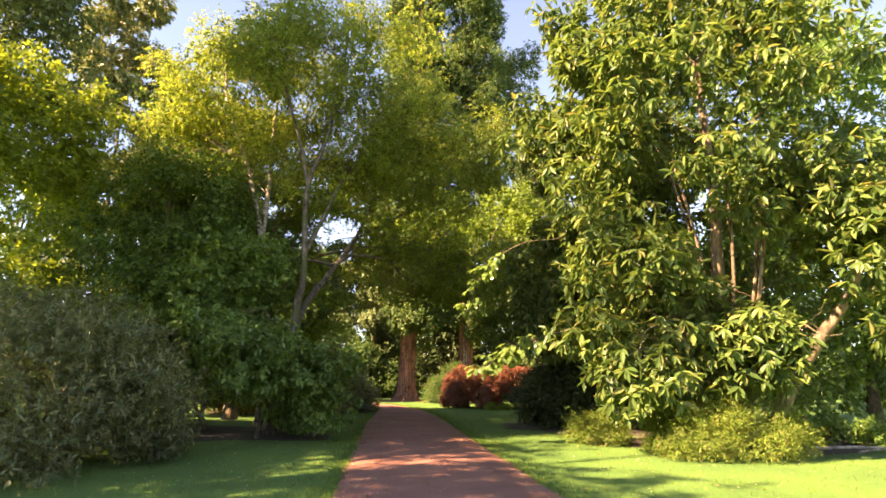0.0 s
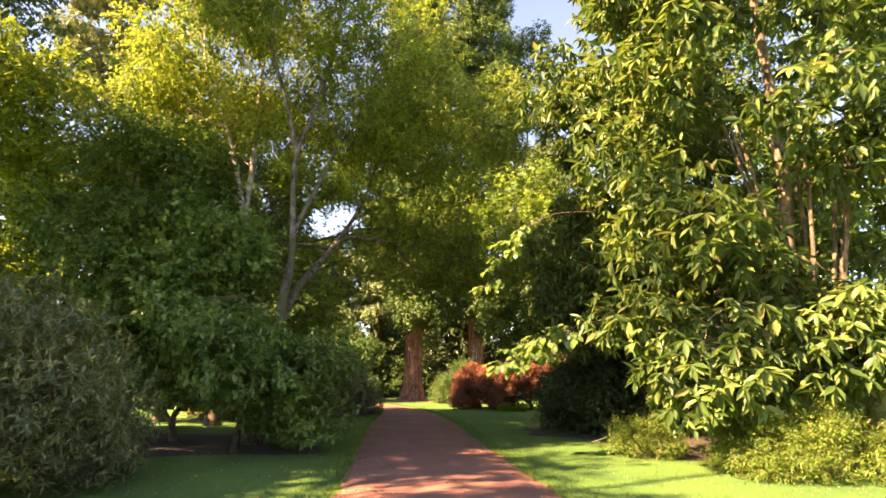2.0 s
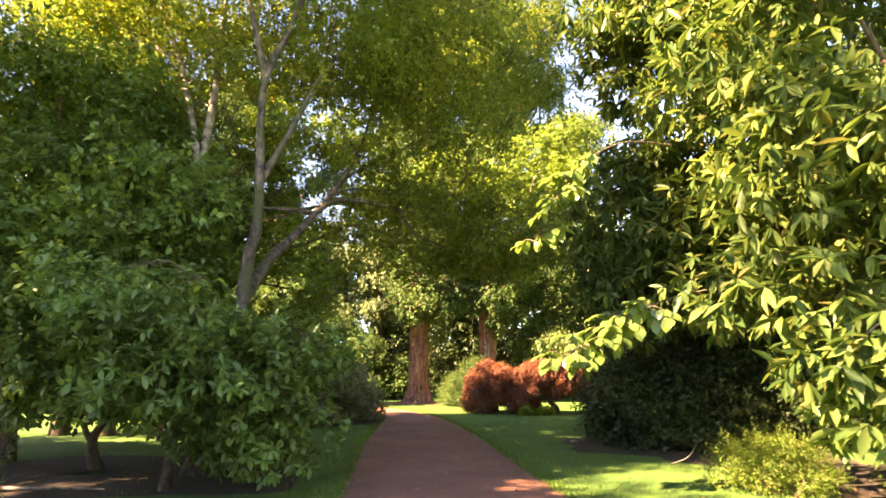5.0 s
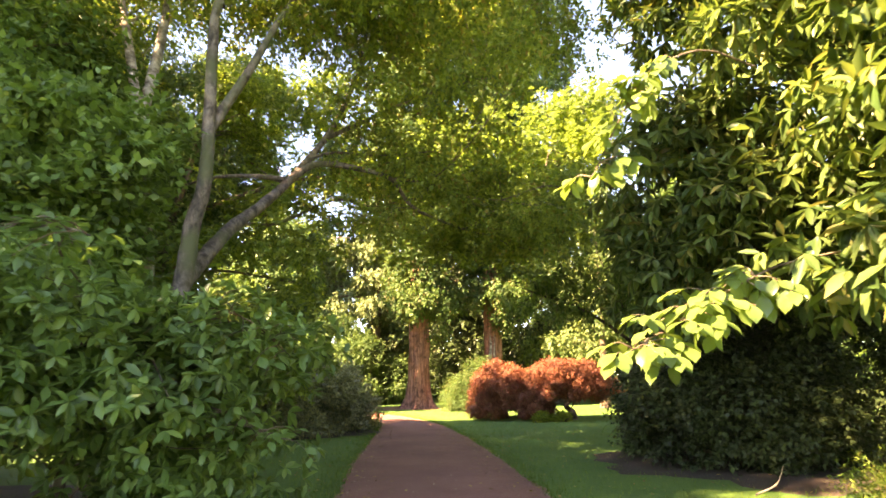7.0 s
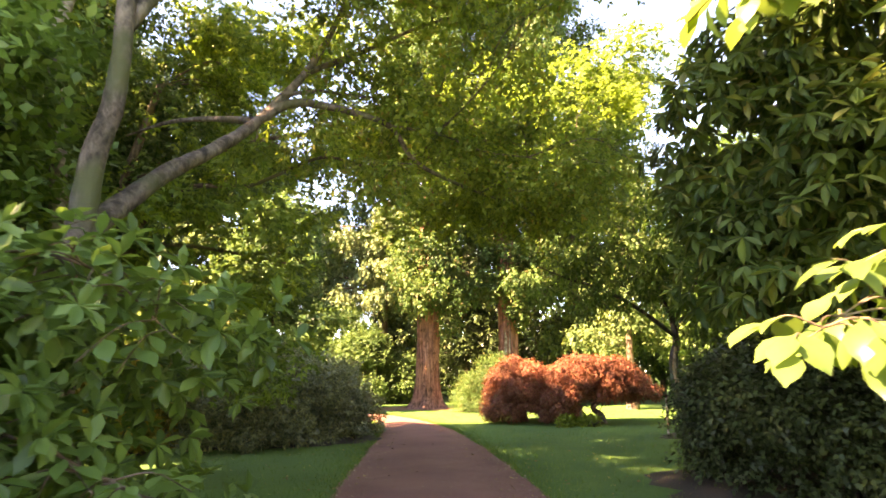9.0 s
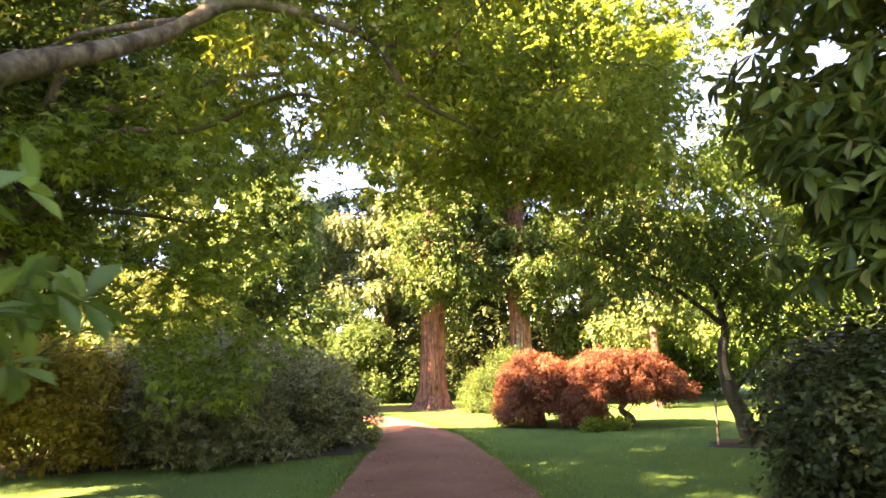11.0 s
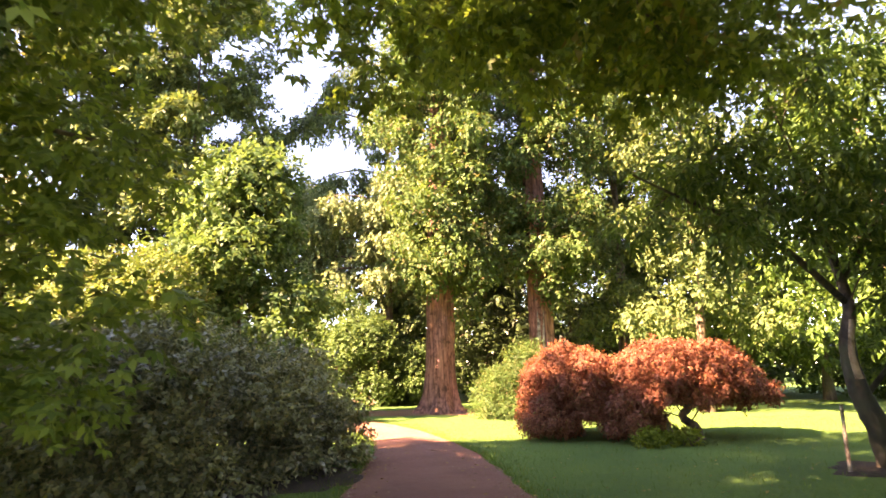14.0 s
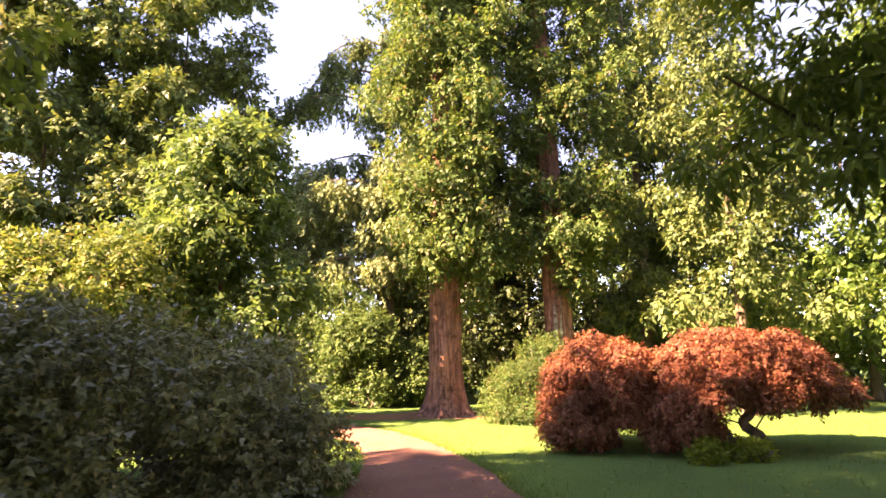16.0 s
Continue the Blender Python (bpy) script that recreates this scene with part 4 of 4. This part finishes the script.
wood_tree("sunlit green tree across the lawn", 11.0, 46.0, 13.0, 3.8, 1.6, L_DEEP, 107, 0.2, 4600)
wood_tree("sunlit green tree across the lawn", 16.5, 43.0, 14.0, 4.0, 1.2, L_DEEP, 108, 0.22, 4600)
wood_tree("olive tree beyond the thicket", 13.0, 34.0, 12.0, 3.4, 2.4, L_DEEP, 109, 0.17, 4600)
wood_tree("green tree at the lawn's far edge", 15.5, 24.0, 12.0, 3.6, 0.8, L_DARK, 110, 0.2, 4600)
wood_tree("dark tree behind the big tree", 14.5, 17.5, 15.0, 3.2, 0.5, L_DARK, 111, 0.2, 4600)
wood_tree("tall dark conifer behind the wood", -15.6, 19.4, 18.0, 3.3, 10.5, L_CONIFER, 113, 0.2, 4600)
wood_tree("olive tree behind the pale stems", -9.6, 21.8, 13.5, 3.0, 4.0, L_OLIVE, 114, 0.17, 2800)
wood_tree("tall conifer beyond the wood", -17.5, 46.0, 20.0, 5.0, 1.0, L_CONIFER, 115, 0.24, 4600)

wood_tree("green drooping tree beyond the maple", 8.8, 37.5, 17.0, 3.2, 3.0, L_CONIFER, 116, 0.16, 8000, droop=0.9, count=100, size=0.75)
wood_tree("tall conifer behind the second redwood", 8.0, 44.0, 30.0, 2.8, 3.0, L_CONIFER, 146, 0.2, 9000, droop=0.9, count=130, size=0.8, taper=0.7)
wood_tree("green tree behind the redwoods", 2.0, 56.0, 15.0, 5.0, 1.0, L_GREEN, 117, 0.3, 4200)
wood_tree("green tree across the lawn", 21.0, 33.0, 14.0, 4.0, 0.8, L_GREEN, 118, 0.22, 4200)

# unseen trees added left of the start, to shade the path and dapple light
wood_tree("unseen tall tree, added for its shade", -12.4, 1.5, 13.0, 3.0, 7.0, L_GREEN, 121, 0.2, 3000)
wood_tree("unseen open tree, added to dapple the sunlight", -13.2, 2.6, 22.0, 2.6, 13.5, L_GREEN, 122, 0.2, 420, count=14, size=0.7)

wood_tree("unseen tall tree, added for its shade", -12.9, 6.0, 13.0, 2.6, 7.0, L_GREEN, 123, 0.2, 2600)

# two more trees out of view, added to shade the magnolias and thicket
wood_tree("unseen leafy tree, added to shade the shrubs", -12.4, 10.2, 22.0, 1.9, 6.5, L_GREEN, 144, 0.2, 7500, count=120, taper=1.1)
wood_tree("unseen leafy tree, added to shade the shrubs", -13.4, 12.4, 14.0, 2.4, 6.5, L_GREEN, 145, 0.2, 1100, count=30)

wood_tree("pale conifer behind the sunlit tree", -8.8, 50.0, 12.0, 3.2, 1.0, L_PALE, 124, 0.22, 4200, droop=0.9)
wood_tree("tall dark conifer beyond the yellow shrub", -25.0, 44.0, 34.0, 6.0, 1.0, L_GREY, 125, 0.32, 14000, count=110, taper=0.6)
wood_tree("green tree closing the wood", -22.0, 31.0, 14.0, 4.0, 0.6, L_GREEN, 126, 0.24, 3600)
wood_tree("dark yew closing the wood", -1.8, 50.0, 9.0, 3.2, 0.6, L_CONIFER, 127, 0.22, 4200)
wood_tree("green tree behind the yews", 9.5, 52.0, 12.0, 4.0, 0.6, L_GREEN, 128, 0.26, 3600)
wood_tree("green tree behind the lawn", 15.0, 50.0, 12.0, 4.0, 0.6, L_DEEP, 129, 0.26, 3600)
wood_tree("green tree behind the lawn", 22.0, 43.0, 12.0, 4.0, 0.6, L_DEEP, 130, 0.26, 3600)

wood_tree("massive dark conifer beyond the hedge", -14.5, 46.5, 24.0, 5.2, 1.5, L_CONIFER, 140, 0.26, 18000, count=130, taper=0.6)
wood_tree("dark conifer beyond the hedge", -20.5, 45.0, 22.0, 4.8, 1.5, L_CONIFER, 141, 0.3, 9500, count=90, taper=0.6)

wood_tree("tall green tree behind the big tree", 10.6, 20.5, 15.5, 3.2, 3.0, L_GREEN, 142, 0.18, 5200, count=90)
# never in view: added to keep the trees on the left in shade
wood_tree("unseen tall tree, added for its shade", -16.2, 11.6, 15.0, 2.6, 5.5, L_GREEN, 143, 0.2, 3200)

# undergrowth that closes the view under the far trees
rng = np.random.default_rng(132)
low = []
for i in range(170):
    a = radians(rng.uniform(15, 165))
    d = rng.uniform(39, 46)
    sz = rng.uniform(1.1, 1.9)
    low.append((d * math.cos(a) * 1.1, 12 + d * math.sin(a), rng.uniform(0.8, 3.6), sz, sz, sz * 0.8))
v, f = foliage(rng, np.array(low), 9500, 6, 0.42, 0.6, 0.2, 0.25, "far", 0.5)
undergrowth = part_np("undergrowth", v, f, L_DEEP)
tagged(undergrowth, "dense dark green undergrowth beneath distant trees", "undergrowth", kind="stuff")

# far woods all round
rng = np.random.default_rng(131)
far = []
for i in range(420):
    a = rng.random() * 6.283
    d = 56 + 24 * rng.random()
    h = (9 + 7 * rng.random()) * (0.75 if math.cos(a - radians(90 - SUN_AZ)) > 0.6 else 1.0)
    for k in range(5):
        z = max(1.2, h * (-0.05 + 0.24 * k))
        s = 2.6 + 1.6 * rng.random() - 0.35 * k
        far.append((d * math.cos(a) + rng.standard_normal(), 15 + d * math.sin(a) + rng.standard_normal(), z, s, s, s * 0.8))
v, f = foliage(rng, np.array(far), 10000, 6, 1.15, 1.3, 0.3, 0.3, "far", 0.5)
woods = part_np("far_woods", v, f, L_GREEN)
tagged(woods, "distant mixed green woodland closing the view", "woodland", kind="stuff")

# ---- branches of the big tree that hang beside the path, leaf by leaf ----


def leaf_mesh(mat):
    """One large leaf: a folded blade with a rounded outline and a short stalk."""
    bm = bmesh.new()
    rows = [(0.0, 0.012, 0.0), (0.12, 0.05, 0.0), (0.32, 0.20, 0.012), (0.55, 0.28, 0.012), (0.78, 0.215, -0.01), (0.92, 0.07, -0.045), (1.0, 0.004, -0.075)]
    line = []
    for s, wd, lift in rows:
        line.append([bm.verts.new((-wd, s, lift + 0.22 * wd)), bm.verts.new((0, s, lift)), bm.verts.new((wd, s, lift + 0.22 * wd))])
    for a, c in zip(line, line[1:]):
        bm.faces.new((a[0], a[1], c[1], c[0]))
        bm.faces.new((a[1], a[2], c[2], c[1]))
    me = bpy.data.meshes.new("leaf")
    bm.to_mesh(me)
    bm.free()
    me.materials.append(mat)
    for pl in me.polygons:
        pl.use_smooth = True
    return me


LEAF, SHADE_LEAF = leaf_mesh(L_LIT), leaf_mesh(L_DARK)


def hanging_branch(parent, line, count, seed, reach=0.42, mesh=LEAF, bark=BARK_STEM, low=0.15, start=0.25, sag=0.75):
    r = np.random.default_rng(seed)
    pts = smooth_path(line, 8)
    v, f = tube(pts, 0.013, 0.004, 8, r, 0.05)
    br = part_np("branch", v, f, bark, parent, smooth=True)
    made = 0
    twigs = []
    while made < count:
        a = pts[r.integers(int(len(pts) * start), len(pts))]
        d = unit(np.array((r.standard_normal() - 0.25, r.standard_normal() * 0.8 - 0.25, r.standard_normal() * 0.4 - 0.35)))
        e = a + d * reach * (0.4 + 0.8 * r.random())
        mid = (a + e) / 2 + np.array((0, 0, 0.06))
        tp = smooth_path([a, mid, e], 5)
        twigs.append(tube(tp, 0.006, 0.003, 5))
        for k in range(6):
            at = tp[min(len(tp) - 1, 4 + k)]
            ang = k * 1.9 + r.random()
            al = d * 0.5 + np.array((math.cos(ang), math.sin(ang), -sag)) * 0.75 + r.standard_normal(3) * 0.15
            y = Vector(al).normalized()
            up = Vector((0.15 * r.standard_normal() - 0.35, 0.2 * r.standard_normal() - 0.25, 1))
            x = y.cross(up).normalized()
            z = x.cross(y)
            s = low + 0.09 * r.random()
            ob = new("leaf", mesh)
            m = Matrix((x, y, z)).transposed().to_4x4()
            ob.parent = parent
            ob.matrix_parent_inverse = parent.matrix_basis.inverted()
            ob.matrix_basis = Matrix.Translation(at) @ m @ Matrix.Scale(s, 4)
            made += 1
    v, f = joined(twigs)
    part_np("twigwork", v, f, bark, parent, smooth=True, kind="stuff")


# these leaves are painted lighter than the crown, as if in full sun
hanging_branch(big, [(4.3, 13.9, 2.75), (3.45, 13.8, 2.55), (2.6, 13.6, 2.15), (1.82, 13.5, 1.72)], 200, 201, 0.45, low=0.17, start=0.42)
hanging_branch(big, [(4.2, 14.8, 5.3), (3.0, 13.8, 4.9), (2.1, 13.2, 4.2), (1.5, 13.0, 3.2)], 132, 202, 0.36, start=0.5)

hanging_branch(magnolia, [(-2.9, 14.0, 1.9), (-2.2, 13.8, 2.2), (-1.6, 13.7, 2.1), (-1.15, 13.7, 1.75)], 150, 203, 0.4, SHADE_LEAF, BARK_BROWN, 0.085, sag=0.15)
hanging_branch(magnolia, [(-3.0, 13.9, 1.2), (-2.3, 13.6, 1.4), (-1.7, 13.5, 1.3), (-1.2, 13.6, 1.05)], 140, 204, 0.4, SHADE_LEAF, BARK_BROWN, 0.085, sag=0.15)
hanging_branch(magnolia, [(-3.0, 13.9, 2.2), (-3.0, 13.2, 2.6), (-2.7, 12.8, 2.7), (-2.4, 12.6, 2.6)], 80, 205, 0.4, SHADE_LEAF, BARK_BROWN, 0.085, sag=0.15)

# dead tangled branches at the edge of the crown
for k, start in enumerate([(6.2, 12.6, 2.9), (6.9, 12.4, 2.4), (7.6, 12.5, 2.9), (8.2, 12.3, 2.2), (7.2, 12.6, 3.6), (8.9, 12.2, 2.8)]):
    rng = np.random.default_rng(230 + k)
    pieces = []
    for j in range(4):
        q, d, pts = np.array(start), unit(np.array((rng.standard_normal(), -1.1, -0.1 + 0.5 * rng.standard_normal()))), []
        for s in range(7):
            pts.append(q)
            q = q + d * 0.17
            d = unit(d + rng.standard_normal(3) * 0.5)
        pieces.append(tube(smooth_path(pts, 3), 0.015, 0.004, 6))
    v, f = joined(pieces)
    part_np("dead_branch", v, f, BARK_STEM, big, "bare dead tangled branch", smooth=True)
rng = np.random.default_rng(211)
for k in range(9):
    q = np.array((6.6, 13.0, 2.6))
    pts = [q]
    goal = np.array((5.3 + rng.normal(0, 0.35), 11.7 + rng.normal(0, 0.25), 2.2 + rng.normal(0, 0.5)))
    for s in range(1, 7):
        pts.append(q + (goal - q) * s / 6 + rng.standard_normal(3) * 0.13)
    v, f = tube(smooth_path(pts, 4), 0.028, 0.006, 6, rng, 0.06)
    part_np("dead_branch", v, f, BARK_PALE, big, "bare twisted dead branch", smooth=True)

# ---- small things ----
rng = np.random.default_rng(301)


def stick(name, label, pts, r0, r1, mat, category, lift=True):
    """A rod, stake or fallen branch resting on the ground."""
    q = np.array(pts[0])
    v, f = tube(smooth_path(pts, 5), r0, r1, 8, np.random.default_rng(len(label)), 0.06)
    e = thing(name, q[0], q[1], label, category)
    part_np("shaft", v, f, mat, e, smooth=True)
    return e


stick("stake", "weathered grey wooden stake beside the leaning tree", [(5.87, 25.85, -0.02), (5.88, 25.86, 0.45), (5.90, 25.87, 0.98)], 0.03, 0.028, BARK_PALE, "stake")
stick("sapling", "thin bare sapling on the lawn by the shrubs", [(-4.35, 12.2, -0.02), (-4.37, 12.2, 0.35), (-4.30, 12.18, 0.72)], 0.012, 0.006, BARK_PALE, "sapling")
stick("fallen_branch", "bleached forked dead branch lying on soil", [(9.6, 13.3, 0.05), (10.6, 13.1, 0.10), (11.8, 13.0, 0.07), (13.0, 12.9, 0.05)], 0.045, 0.02, BARK_PALE, "fallen branch")
stick("fallen_branch", "bleached dead branch lying on soil", [(10.2, 12.6, 0.05), (11.0, 12.9, 0.09), (12.0, 13.3, 0.05)], 0.035, 0.015, BARK_PALE, "fallen branch")
stick("fallen_branch", "thin pale stick lying in the grass", [(4.3, 16.2, 0.03), (4.7, 16.4, 0.12), (5.0, 16.7, 0.30)], 0.014, 0.006, BARK_PALE, "fallen branch")
stick("fallen_branch", "dead branch lying on dark soil", [(-5.9, 14.3, 0.04), (-5.0, 14.1, 0.07), (-4.2, 14.2, 0.04)], 0.03, 0.012, BARK_PALE, "fallen branch")

for k in range(4):
    x, y = (3.9 + 0.32 * k + rng.normal(0, 0.08), 29.2 + rng.normal(0, 0.15))
    c = dome_clumps(rng, x, y, 0.08, 0.2, 0.18, 0.16, 8, 0.09, -0.2)
    shrub("ground_plant", "low pale green leafy plant under the maple", x, y, c, L_BRIGHT, 90, 6, 0.09, 310 + k, "plant", 4, spread=0.1, group="plants under the maple", twig=0.1, droop=0.0, hang=0.0, shape="broad", inner=0.3, floor=0.0)
for k in range(5):
    x, y = (10.2 + 0.75 * k, 14.6 + rng.normal(0, 0.3))
    c = dome_clumps(rng, x, y, 0.2, 0.45, 0.35, 0.4, 12, 0.16, -0.2)
    shrub("ground_plant", "dark leafy ground plant in deep shade", x, y, c, L_DARK, 260, 6, 0.1, 320 + k, "plant", 5, spread=0.2, group="plants in the shade", twig=0.15, droop=0.0, hang=0.1, shape="broad", inner=0.3)

# fallen leaves on path and grass
n = 2600
fy = rng.uniform(6, 34, n)
fx = rng.uniform(-5, 6, n)
on = rng.random(n) < 0.45
fx = np.where(on, np.where(rng.random(n) < 0.5, path_left(fy) + np.abs(rng.normal(0, 0.35, n)), path_right(fy) - np.abs(rng.normal(0, 0.35, n))), fx)
inside = (fx > path_left(fy)) & (fx < path_right(fy))
half = (path_right(fy) - path_left(fy)) / 2
rise = np.where(inside, 0.012 + 0.036 * (1 - ((fx - path_left(fy)) / half - 1) ** 2), ground_height(fx, fy) + 0.03)
pos = np.stack([fx, fy, rise], -1)
along = np.stack([rng.standard_normal(n), rng.standard_normal(n), rng.normal(0, 0.12, n)], -1)
up = np.stack([rng.normal(0, 0.25, n), rng.normal(0, 0.25, n), np.ones(n)], -1)
v, f = leaf_arrays(pos, along, up, 0.03 + 0.05 * rng.random(n) ** 2, "small")
fallen = part_np("fallen_leaves", v, f, L_FALLEN)
tagged(fallen, "scattered dry brown and yellow fallen leaves", "leaf litter", kind="stuff")

# daisies in the lawn
n = 420
dy = rng.uniform(7, 14, n)
dx = np.where(rng.random(n) < 0.7, rng.uniform(3.2, 9, n), rng.uniform(-4.5, -1.2, n))
pos = np.stack([dx, dy, ground_height(dx, dy) + 0.045], -1)
along = np.stack([rng.standard_normal(n), rng.standard_normal(n), rng.normal(0, 0.1, n)], -1)
v, f = leaf_arrays(pos - unit(along) * 0.012, along, np.tile((0, 0, 1.0), (n, 1)), np.full(n, 0.026), "small")
v2, f2 = leaf_arrays(pos - unit(np.cross(along, (0, 0, 1.0))) * 0.012, np.cross(along, (0, 0, 1.0)), np.tile((0, 0, 1.0), (n, 1)), np.full(n, 0.026), "small")
v, f = joined([(v, f), (v2, f2)])
daisies = part_np("daisies", v, f, PETAL)
tagged(daisies, "tiny white daisies dotted over the lawn", "flowers", kind="stuff")

# loose stones on the path
n = 5200
sy = rng.uniform(4, 34, n)
u = rng.random(n)
u = np.where(rng.random(n) < 0.5, np.where(u < 0.5, u * 0.3, 1 - (1 - u) * 0.3), u)
sx = path_left(sy) + u * (path_right(sy) - path_left(sy))
sz = 0.004 + 0.035 * (1 - (2 * u - 1) ** 2)
size = 0.006 + 0.016 * rng.random(n) ** 3
corner = unit(np.array([(1, 1, -0.6), (-1, 1, -0.6), (0, -1.2, -0.6), (0, 0.1, 1.0)]))
turn = rng.random(n) * 6.283
cs, sn = np.cos(turn), np.sin(turn)
vx = corner[None, :, 0] * cs[:, None] - corner[None, :, 1] * sn[:, None]
vy = corner[None, :, 0] * sn[:, None] + corner[None, :, 1] * cs[:, None]
v = np.stack([sx[:, None] + vx * size[:, None] * 1.3, sy[:, None] + vy * size[:, None], sz[:, None] + corner[None, :, 2] * size[:, None] * 0.7], -1).reshape(-1, 3)
f = ((np.arange(n) * 4)[:, None, None] + np.array([(0, 1, 3), (1, 2, 3), (2, 0, 3)])[None]).reshape(-1, 3)
stones = part_np("loose_gravel", v, f, STONE)
tagged(stones, "small loose pinkish stones on the path", "gravel", kind="stuff")

# ---- grass blades along the path and lawn ----
rng = np.random.default_rng(141)
n = 80000
bx = rng.uniform(-7, 12, n)
by = rng.uniform(6, 36, n) 
near = rng.random(n) < 0.35
side = rng.random(n) < 0.5
bx = np.where(near, np.where(side, path_left(by) - rng.exponential(0.25, n) + 0.06, path_right(by) + rng.exponential(0.25, n) - 0.06), bx)
ok = (bx < path_left(by) + 0.07) | (bx > path_right(by) - 0.07)
bx, by = bx[ok], by[ok]
pos = np.stack([bx, by, ground_height(bx, by) - 0.004], -1)
along = np.stack([rng.normal(0, 0.45, len(bx)), rng.normal(0, 0.45, len(bx)), np.ones(len(bx))], -1)
v, f = leaf_arrays(pos, along, rng.standard_normal((len(bx), 3)), 0.035 + 0.05 * rng.random(len(bx)) ** 2, "blade")
grass = part_np("grass", v, f, BLADE)
tagged(grass, "short green grass blades fringing the path", "grass", kind="stuff")
